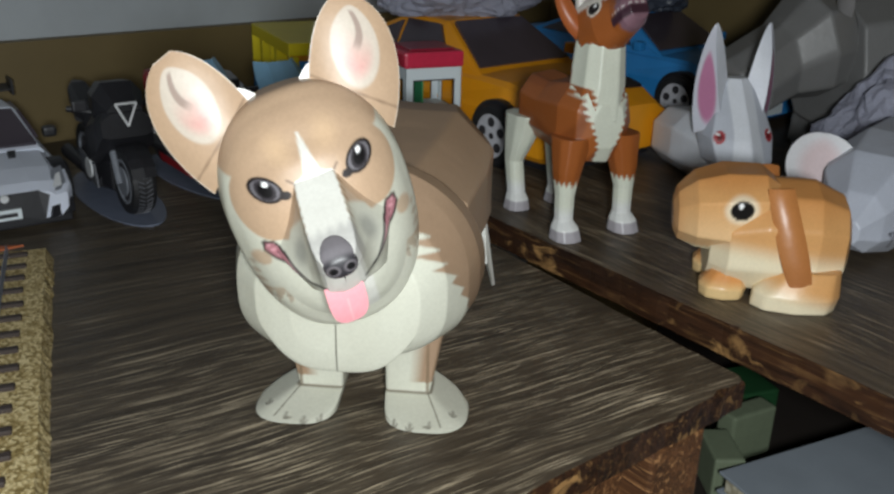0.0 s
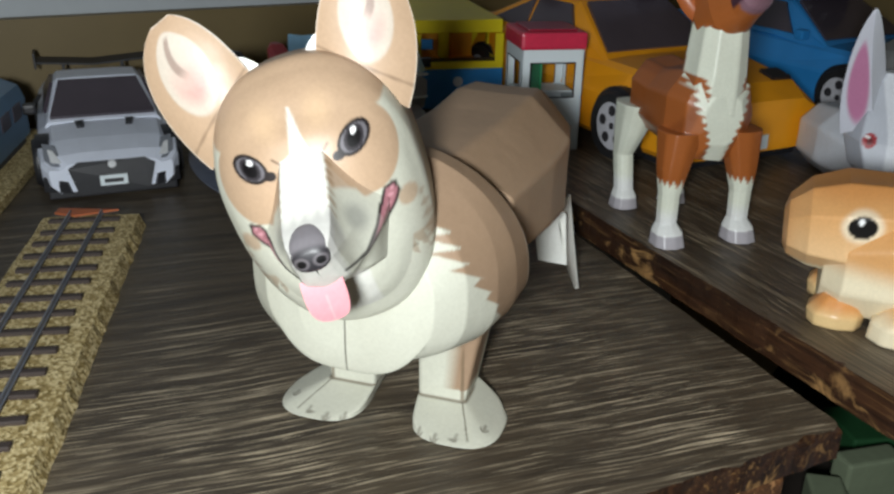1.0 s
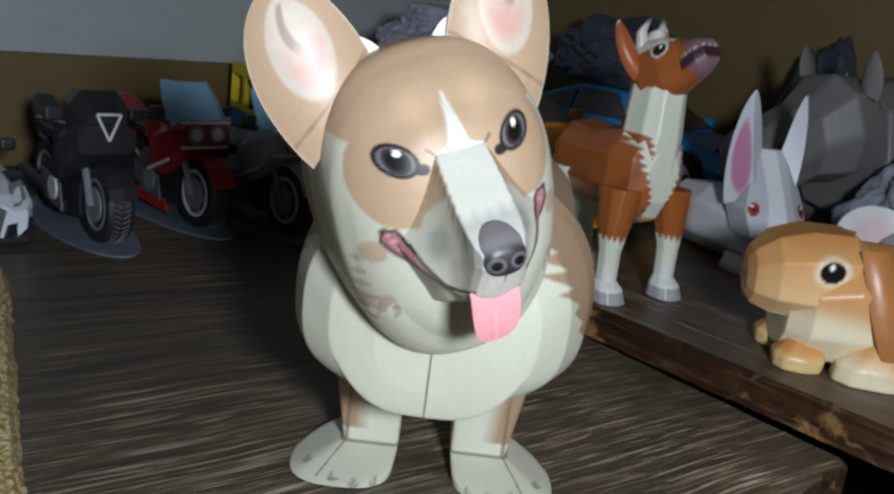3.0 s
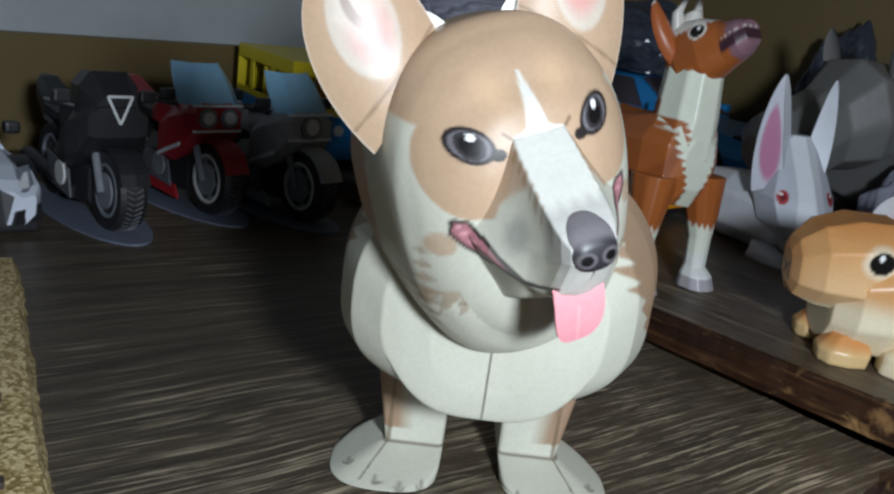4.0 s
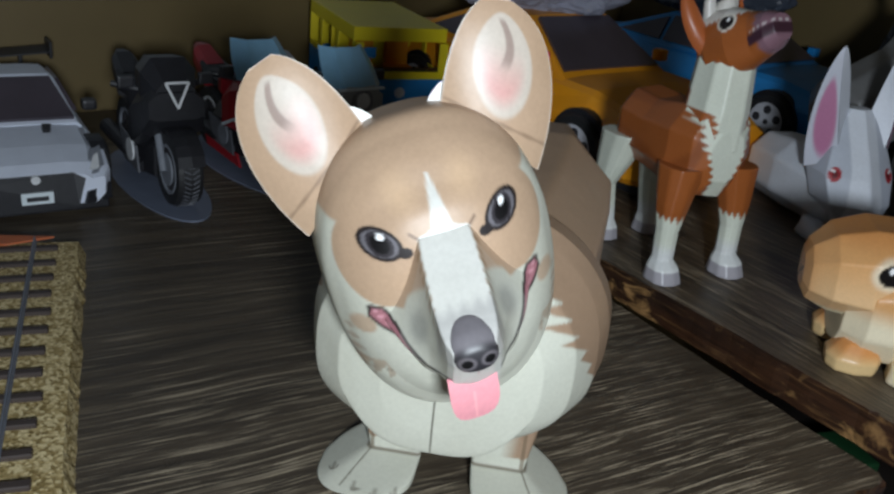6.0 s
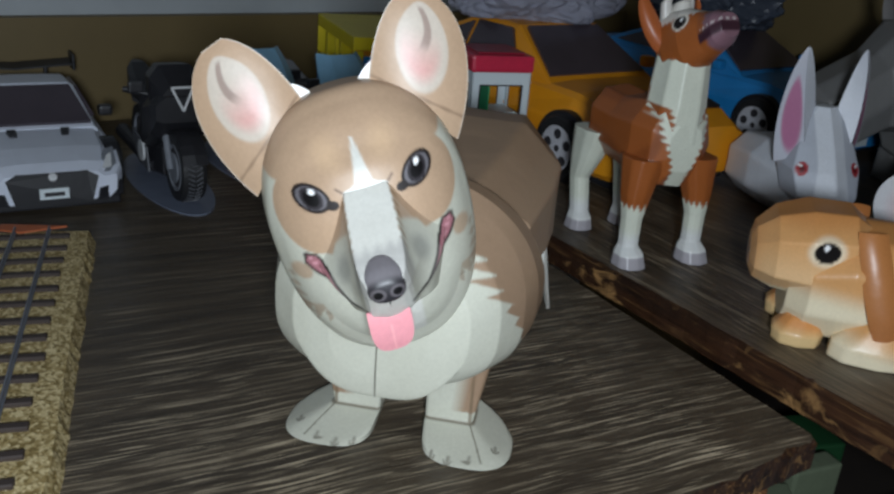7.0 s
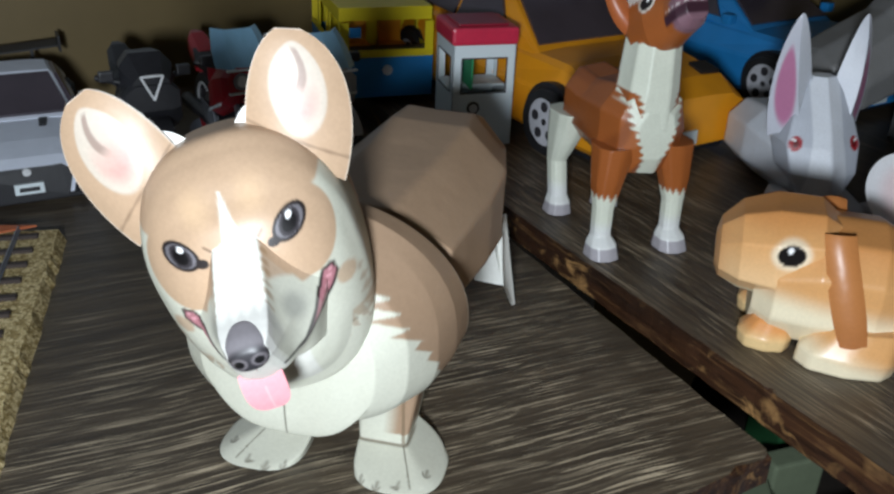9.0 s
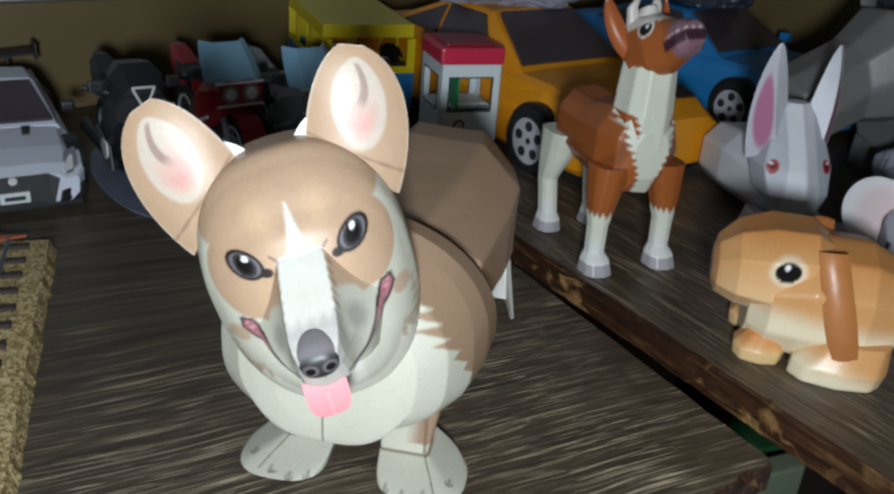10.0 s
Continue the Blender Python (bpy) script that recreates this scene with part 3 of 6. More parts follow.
        inner = curve3((k * 0.0085, -0.0245, 0.0165), (k * 0.0125, -0.0252, 0.0290), (k * 0.0180, -0.0278, 0.0362), (k * 0.0243, -0.0290, 0.0378))
        outer = curve3((k * 0.0280, -0.0205, -0.0030), (k * 0.0360, -0.0245, 0.0080), (k * 0.0410, -0.0275, 0.0265), (k * 0.0298, -0.0288, 0.0358))
        sh.flap(inner, outer, 0, -0.0035 * k, 0.0006, ear_ink, head, 70, 90)
        ta = curve3((k * 0.0065, -0.0262, 0.0190), (k * 0.0085, -0.0265, 0.0215), (k * 0.0110, -0.0268, 0.0225))
        tb = curve3((k * 0.0085, -0.0255, 0.0165), (k * 0.0100, -0.0260, 0.0190), (k * 0.0115, -0.0266, 0.0220))
        sh.flap(ta, tb, 0, 0.0, 0.0005, lambda u, v, back: one(srgb(244, 244, 240), len(u)), head, 6, 8)

    # body frame: y backwards along the spine, x to the dog's left
    turn = radians(-10)
    body = pose(-0.006, 0.012, 0, 0, 0, -10)

    def coat(p, th, t):
        x, y, z = p[:, 0], p[:, 1], p[:, 2]
        n = len(p)
        col = one(CREAM, n)
        edge = 0.004 + np.maximum(0, 0.072 - z) * 0.80 + np.maximum(0, -x) * 0.30 + teeth(z + 0.3 * y, 0.0046, 0.0070)
        brown = smooth01(-0.0005, 0.0005, y - edge) * smooth01(0.030, 0.032, z + 0.2 * (y - 0.03) + teeth(y, 0.004, 0.003))
        col = lay(col, TAN_DARK, brown)
        grey = smooth01(0.055, 0.045, z) * smooth01(0.02, 0.034, np.abs(x))
        col = lay(col, srgb(206, 206, 192), 0.6 * grey * (1 - brown))
        rim = smooth01(0.0008, 0.0003, np.abs(y - 0.0425 - (z - 0.060) * -0.27))
        col = lay(col, srgb(226, 214, 196), 0.7 * rim)
        col = lay(col, srgb(80, 74, 64), 0.8 * smooth01(0.00035, 0.0002, np.abs(x)) * (z < 0.056) * (y < 0.012))
        return col

    def B(y, hw, zb, zt, x0=0.0, pw=2.9, lean=0.0):
        return ((x0, y, (zb + zt) / 2), (hw, 0, 0), (0, lean, (zt - zb) / 2), 1.0, pw)
    def egg(y, hw, zb, zt, x0=0.0, pw=2.2, lean=0.0, zc=0.060):
        return ((x0, y, zc), (hw, 0, 0), (0, lean, zt - zc), (zc - zb) / (zt - zc), pw)
    rows = [egg(-0.0005, 0.015, 0.0412, 0.066), egg(0.0020, 0.0270, 0.0392, 0.079), egg(0.0085, 0.0350, 0.0370, 0.090), egg(0.020, 0.0400, 0.0355, 0.096, 0.001), egg(0.031, 0.0420, 0.0360, 0.099, 0.002, 2.1, -0.007), egg(0.043, 0.0420, 0.0380, 0.099, 0.003, 2.0, -0.012)]
    sh.rings(rows, 504, 0.0006, coat, pose(-0.0050, 0.0125, 0, 0, 0, -5), low_pw=3.2)
    tan_coat = lambda p, th, t: lay(one(srgb(174, 145, 119), len(p)), srgb(164, 132, 102), 0.5 * smooth01(0.06, 0.03, p[:, 2]))
    rows = [B(0.0450, 0.0240, 0.050, 0.082, 0.002, 2.6, -0.010), B(0.0535, 0.0250, 0.050, 0.083, 0.002, 2.6, -0.010), B(0.0540, 0.0340, 0.041, 0.094, 0.003, 2.2, -0.012), B(0.092, 0.0340, 0.038, 0.0965, 0.004, 2.2), B(0.116, 0.0335, 0.036, 0.0985, 0.003, 2.4), B(0.138, 0.0300, 0.034, 0.0965, 0, 2.5), B(0.158, 0.0245, 0.036, 0.089, 0, 2.5)]
    sh.rings(rows, 120, 0.002, tan_coat, body, sides=8)

    # front legs with splayed paws
    for k in (-1, 1):
        def leg_ink(p, th, t, k=k):
            x, y, z = p[:, 0] * k, p[:, 1], p[:, 2]
            col = one(CREAM, len(p))
            inner = 0.0205 + 0.0012 * np.sin(z * 420 + k) + 0.16 * np.maximum(0, z - 0.02)
            patch = smooth01(-0.0003, 0.0003, x - inner) * smooth01(-0.0004, 0.0004, z - 0.0105 + teeth(x, 0.003, 0.0010)) * smooth01(0.014, 0.012, y)
            col = lay(col, TAN_DARK, patch)
            col = lay(col, srgb(112, 100, 82), 0.8 * smooth01(0.0004, 0.0002, np.abs(z - 0.0060)) * (y < 0.012))
            mitre = np.abs((x - 0.0241) - (-y) * 0.42) * (z < 0.006)
            col = lay(col, srgb(96, 88, 72), 0.75 * smooth01(0.0004, 0.0002, mitre) * (z < 0.006) * (y < 0.0) * (y > -0.016))
            corner = np.hypot(x - 0.0241, y)
            col = lay(col, srgb(110, 92, 70), 0.7 * smooth01(0.0009, 0.0004, corner) * (z > 0.006))
            for cx, cy in ((0.0135, -0.0150), (0.0195, -0.0165), (0.0262, -0.0150), (0.0345, -0.0080)):
                dd = np.hypot((x - cx) / 0.35, y - cy)
                ringed = np.abs(np.hypot(x - cx, (y - cy) * 0.7) - 0.0013)
                col = lay(col, srgb(96, 88, 76), 0.7 * (z < 0.005) * np.maximum(smooth01(0.0022, 0.0014, dd) * smooth01(0.0012, 0.0006, np.abs(x - cx)) * 0.8, smooth01(0.00035, 0.0002, ringed) * (y < cy)))
            return col

        def L(x0, y, z, hx, hy, pw):
            return ((k * x0, y, z), (hx, 0, 0), (0, hy, 0), 1.0, pw)
        rows = [L(0.0245, -0.0030, 0.0003, 0.0155, 0.0158, 2.7), L(0.0238, -0.0018, 0.0010, 0.0148, 0.0152, 2.9), L(0.0166, 0.0090, 0.0060, 0.0086, 0.0092, 12), L(0.0182, 0.0095, 0.026, 0.0106, 0.0100, 10), L(0.0215, 0.0135, 0.054, 0.0140, 0.0150, 6)]
        sh.rings(rows, 200, 0.0003, leg_ink, pose(-0.0002, 0.0495, 0, 0, 0, -4))
        # hind leg flaps, white inside
        def hind_ink(u, v, back, k=k):
            return one(srgb(232, 232, 226), len(u))
        w1 = curve3((k * 0.0140, 0.140, 0.046), (k * 0.0150, 0.141, 0.030), (k * 0.0170, 0.142, 0.018))
        w2 = curve3((k * 0.0285, 0.140, 0.042), (k * 0.0290, 0.141, 0.028), (k * 0.0300, 0.142, 0.018))
        sh.flap(w1, w2, 0, 0.001, 0.0006, hind_ink, body, 16, 20)
        a = curve3((k * 0.0270, 0.136, 0.038), (k * 0.0290, 0.140, 0.020), (k * 0.0315, 0.156, 0.0005))
        b = curve3((k * 0.0250, 0.157, 0.045), (k * 0.0285, 0.158, 0.020), (k * 0.0320, 0.158, 0.0005))
        sh.flap(a, b, 0, 0.002 * k, 0.0006, hind_ink, body, 20, 30)
    return sh.mesh("paper_dog", PAPER)


thing("paper_dog_figure", "tan and white folded-card dog figure with pink tongue", "paper figure", None, dog_mesh())


# ---- the other folded-card animals ----
def turn_frame(at, heading):
    """A frame at a place whose y runs along the heading (degrees), x to its right, z up."""
    return pose(at[0], at[1], at[2], 0, 0, heading - 90)


def ring(x, y, z, hx, hz, pw=2.4, down=1.0, lean=0.0):
    return ((x, y, z), (hx, 0, 0), (0, lean, hz), down, pw)


def post(x, y, z, hx, hy, pw=2.6):
    return ((x, y, z), (hx, 0, 0), (0, hy, 0), 1.0, pw)


RUST, HOOF, ICE = srgb(164, 92, 44), srgb(176, 172, 178), srgb(226, 230, 214)


def calf_mesh():
    sh = Sheet()
    at = turn_frame((0.0940, 0.2255, 0.0135), -60)

    def hide(p, th, t):
        x, y, z = p[:, 0], p[:, 1], p[:, 2]
        col = one(RUST, len(p))
        col = lay(col, srgb(196, 116, 60), 0.6 * smooth01(0.02, 0.05, y) * smooth01(0.02, 0.05, z))
        col = lay(col, srgb(120, 62, 30), 0.5 * smooth01(0.4, 0.8, np.sin(x * 420 + z * 130)))
        bib = 0.0045 + 0.0075 * smooth01(0.045, 0.075, z) + teeth(z, 0.0036, 0.0036, 0.2)
        col = lay(col, ICE, smooth01(0.0004, -0.0004, np.abs(x) - bib) * (y > 0.012))
        rear = smooth01(-0.032, -0.034, y + teeth(z, 0.004, 0.004))
        return lay(col, ICE, rear)

    def roll(rows, n, step, ink, **k):
        sh.rings(rows, n, step, ink, at, **k)
    roll([ring(0, 0.030, 0.060, 0.010, 0.012), ring(0, 0.025, 0.060, 0.0180, 0.021), ring(0, 0.012, 0.060, 0.0210, 0.0225), ring(0, -0.010, 0.060, 0.0190, 0.0185), ring(0, -0.027, 0.061, 0.0180, 0.0185), ring(0, -0.035, 0.060, 0.012, 0.014)], 96, 0.0008, hide, sides=9)

    def neck_ink(p, th, t):
        bib = np.interp(p[:, 2], [0.05, 0.066, 0.078, 0.088], [0.004, 0.0062, 0.0088, 0.03]) + teeth(p[:, 2], 0.0034, 0.0032, 0.4)
        coat = lay(one(RUST, len(p)), srgb(140, 76, 38), 0.5 * smooth01(0.2, 0.8, np.sin(p[:, 0] * 300 + p[:, 2] * 90)))
        coat = lay(coat, ICE, np.maximum(smooth01(0.0005, -0.0005, np.abs(p[:, 0]) - bib) * (p[:, 1] > 0.012), smooth01(0.086, 0.0875, p[:, 2] + teeth(th * 0.01, 0.005, 0.0030))))
        coat = lay(coat, srgb(150, 152, 140), 0.8 * smooth01(0.0006, 0.0003, np.abs(p[:, 0] - 0.001)) * (p[:, 1] > 0.015))
        return lay(coat, RUST, smooth01(0.0998, 0.1005, p[:, 2] - teeth(th * 0.01, 0.006, 0.0022)))
    roll([post(0, 0.014, 0.062, 0.0165, 0.0165), post(0, 0.0170, 0.080, 0.0130, 0.0140), post(0, 0.0170, 0.102, 0.0112, 0.0126)], 72, 0.0006, neck_ink, sides=9)

    # head, lifted and turned to the calf's left
    hd = at @ pose(0.0, 0.0150, 0.1070, 25, 0, 4) @ Matrix.Diagonal((0.95, 0.82, 1.12, 1))

    def head_ink(p, th, t):
        x, y, z = p[:, 0], p[:, 1], p[:, 2]
        col = one(RUST, len(p))
        col = lay(col, srgb(226, 222, 214), smooth01(0.0075, 0.0085, z + teeth(y, 0.003, 0.0015) - 0.08 * y))
        col = lay(col, srgb(138, 104, 116), smooth01(0.026, 0.029, y + teeth(z, 0.003, 0.002)))
        col = lay(col, srgb(66, 40, 52), smooth01(0.0026, 0.0014, np.abs(z + 0.0012 - (y - 0.03) * 0.2)) * (y > 0.022))
        col = lay(col, srgb(226, 220, 218), 0.6 * smooth01(0.0008, 0.0003, np.abs(z - 0.0016 - (y - 0.03) * 0.2)) * (y > 0.024) * smooth01(-0.3, 0.3, np.sin(y * 2400 + x * 1500)))
        e = np.hypot((y - 0.012) / 0.0040, (z - 0.0062) / 0.0026)
        col = lay(col, srgb(232, 226, 214), smooth01(1.3, 1.15, e))
        col = lay(col, srgb(28, 22, 22), smooth01(1.0, 0.85, e))
        return lay(col, (1, 1, 1), smooth01(0.0009, 0.0006, np.hypot(y - 0.0130, z - 0.0072)))
    sh.rings([ring(0, -0.012, 0.0, 0.009, 0.011), ring(0, -0.004, 0.0, 0.0125, 0.0145), ring(0, 0.010, 0.0, 0.0125, 0.0125), ring(0, 0.022, -0.0005, 0.0088, 0.0090), ring(0, 0.031, 0.0, 0.0086, 0.0072), ring(0, 0.0365, 0.0005, 0.0060, 0.0048)], 90, 0.0004, head_ink, hd)
    for k in (-1, 1):
        ear = lambda u, v, back: lay(one(srgb(176, 96, 52), len(u)), srgb(232, 224, 214), smooth01(0.82, 0.9, v) if True else v)
        a = curve3((k * 0.0095, -0.002, 0.0060), (k * 0.0140, -0.002, 0.0150), (k * 0.0165, -0.004, 0.0225), (k * 0.0175, -0.005, 0.0225))
        b = curve3((k * 0.0115, -0.007, -0.0030), (k * 0.0210, -0.008, 0.0040), (k * 0.0225, -0.007, 0.0190), (k * 0.0180, -0.005, 0.0224))
        sh.flap(a, b, 0, -0.003, 0.0005, ear, hd, 20, 26)
        sh.rings([post(k * 0.0065, -0.003, 0.0100, 0.0032, 0.0032), post(k * 0.0075, 0.000, 0.0170, 0.0026, 0.0026), post(k * 0.0050, 0.005, 0.0215, 0.0012, 0.0012)], 16, 0.001, lambda p, th, t: lay(one(srgb(218, 214, 208), len(p)), srgb(96, 92, 92), smooth01(0.018, 0.021, p[:, 2])), hd)
    sh.rings([post(0, 0.000, 0.0110, 0.006, 0.007), post(0, 0.003, 0.0165, 0.0035, 0.005)], 20, 0.001, lambda p, th, t: one(srgb(224, 220, 212), len(p)), hd)

    for x0, y0, back in ((-0.0185, 0.024, 0), (0.0185, 0.022, 0), (-0.0145, -0.031, 1), (0.0145, -0.030, 1)):
        def shin(p, th, t, back=back):
            z = p[:, 2]
            col = lay(one(ICE, len(p)), RUST, smooth01(0.0315, 0.0325, z + teeth(th * 0.008, 0.0042, 0.0038)) * (0 if back else 1))
            col = lay(col, srgb(232, 234, 232), smooth01(0.020, 0.012, z))
            return lay(col, HOOF, smooth01(0.0062, 0.0056, z))
        if back:
            rows = [post(x0, y0 + 0.002, 0.0004, 0.0072, 0.0078), post(x0, y0 + 0.002, 0.0065, 0.0062, 0.0066), post(x0, y0 + 0.001, 0.010, 0.0048, 0.0052), post(x0, y0 - 0.003, 0.028, 0.0048, 0.0056), post(x0 * 0.95, y0 + 0.000, 0.040, 0.0070, 0.0095), post(x0 * 0.9, y0 + 0.004, 0.056, 0.0095, 0.0125)]
        else:
            rows = [post(x0, y0 + 0.003, 0.0004, 0.0080, 0.0088), post(x0, y0 + 0.002, 0.0068, 0.0070, 0.0070), post(x0, y0 + 0.0005, 0.0105, 0.0047, 0.0047), post(x0, y0, 0.024, 0.0049, 0.0050), post(x0 * 0.95, y0 - 0.001, 0.036, 0.0072, 0.0072), post(x0 * 0.80, y0 - 0.003, 0.054, 0.0100, 0.0105)]
        roll(rows, 48, 0.0006, shin, sides=10)
    return sh.mesh("paper_calf", GLOSSY)


thing("paper_calf_figure", "rust brown and white glossy card calf on the shelf", "paper figure", None, calf_mesh(), "card animals on the shelf")

FAWN, HONEY, MILK = srgb(226, 168, 108), srgb(208, 138, 76), srgb(246, 232, 200)


def lop_rabbit_mesh():
    sh = Sheet()
    at = turn_frame((0.1755, 0.1425, 0.0135), 172) @ Matrix.Scale(0.92, 4)

    def fur(p, th, t):
        x, y, z = p[:, 0], p[:, 1], p[:, 2]
        col = one(FAWN, len(p))
        col = lay(col, MILK, smooth01(0.030, 0.018, z + 0.10 * (0.01 - y) - 0.15 * np.abs(x)))
        return lay(col, HONEY, 0.7 * smooth01(0.038, 0.055, z))
    sh.rings([ring(0, -0.038, 0.026, 0.012, 0.015), ring(0, -0.034, 0.027, 0.022, 0.024), ring(0, -0.020, 0.029, 0.029, 0.0285), ring(0, 0.004, 0.029, 0.030, 0.0285), ring(0, 0.020, 0.026, 0.026, 0.0245), ring(0, 0.028, 0.022, 0.016, 0.016)], 110, 0.0007, fur, at, sides=10)

    hd = at @ pose(0, 0.018, 0.041, -4, 0, 0)

    def face(p, th, t):
        x, y, z = p[:, 0], p[:, 1], p[:, 2]
        ax = np.abs(x)
        col = one(FAWN, len(p))
        col = lay(col, srgb(246, 206, 156), 0.8 * smooth01(0.012, -0.012, z))
        col = lay(col, MILK, smooth01(-0.0145, -0.0175, z + teeth(y, 0.0025, 0.0012)))
        col = lay(col, HONEY, 0.75 * smooth01(0.010, 0.019, z))
        col = lay(col, HONEY, 0.5 * smooth01(0.020, 0.030, y))
        e = np.hypot((y + 0.0015) / 0.0056, (z - 0.0055) / 0.0048)
        col = lay(col, srgb(250, 236, 208), 0.8 * smooth01(1.7, 1.1, e) * (ax > 0.012))
        col = lay(col, srgb(14, 10, 10), smooth01(1.05, 0.93, e) * (ax > 0.012))
        g = np.hypot(y + 0.0008, z - 0.0078)
        col = lay(col, (1, 1, 1), smooth01(0.0014, 0.0011, g) * (ax > 0.012))
        m, _ = to_line(np.stack([ax, y * 0, z], -1), [(0.0, 0, -0.0025), (0.0008, 0, -0.005), (0.0042, 0, -0.0085)])
        m2, _ = to_line(np.stack([ax, y * 0, z], -1), [(0.0006, 0, -0.005), (0.0040, 0, -0.0015)])
        return lay(col, srgb(70, 44, 30), smooth01(0.00055, 0.0003, np.minimum(m, m2)) * (y > 0.022))
    sh.rings([ring(0, -0.022, 0.0, 0.015, 0.014), ring(0, -0.014, 0.0, 0.0245, 0.0205), ring(0, 0.004, 0.0, 0.0265, 0.0215), ring(0, 0.018, -0.001, 0.0215, 0.0185), ring(0, 0.0265, -0.003, 0.0130, 0.0130), ring(0, 0.0285, -0.0035, 0.0060, 0.0080)], 140, 0.0005, face, hd, sides=8)
    for k in (-1, 1):
        ear = lambda u, v, back: lay(one(srgb(190, 124, 70), len(u)), srgb(166, 102, 56), 0.6 * smooth01(0.3, 0.9, v))
        a = curve3((k * 0.0195, -0.013, 0.0150), (k * 0.0290, -0.014, 0.002), (k * 0.0330, -0.021, -0.030), (k * 0.0330, -0.0275, -0.0345))
        b = curve3((k * 0.0195, -0.025, 0.0150), (k * 0.0290, -0.027, 0.002), (k * 0.0330, -0.036, -0.024), (k * 0.0330, -0.0335, -0.0340))
        sh.flap(a, b, 0, 0.002 * k, 0.0008, ear, hd, 24, 40)
        paw = lambda p, th, t: lay(one(srgb(240, 206, 150), len(p)), srgb(222, 152, 88), smooth01(0.004, 0.011, p[:, 2]))
        sh.rings([post(k * 0.0150, 0.020, 0.0003, 0.0100, 0.0110), post(k * 0.0150, 0.020, 0.006, 0.0110, 0.0118), post(k * 0.0145, 0.018, 0.013, 0.0070, 0.0080)], 40, 0.001, paw, at, sides=9)
        haunch = lambda p, th, t: lay(one(MILK, len(p)), FAWN, smooth01(0.006, 0.018, p[:, 2] - 0.25 * p[:, 1]))
        sh.rings([post(k * 0.0230, -0.012, 0.0003, 0.0120, 0.0200), post(k * 0.0235, -0.013, 0.008, 0.0130, 0.0205), post(k * 0.0215, -0.018, 0.020, 0.0100, 0.0150)], 40, 0.001, haunch, at, sides=9)
    return sh.mesh("paper_lop_rabbit", GLOSSY)


thing("paper_rabbit_figure", "honey brown lop-eared card rabbit on the shelf", "paper figure", None, lop_rabbit_mesh(), "card animals on the shelf")

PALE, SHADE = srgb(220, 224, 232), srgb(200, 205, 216)


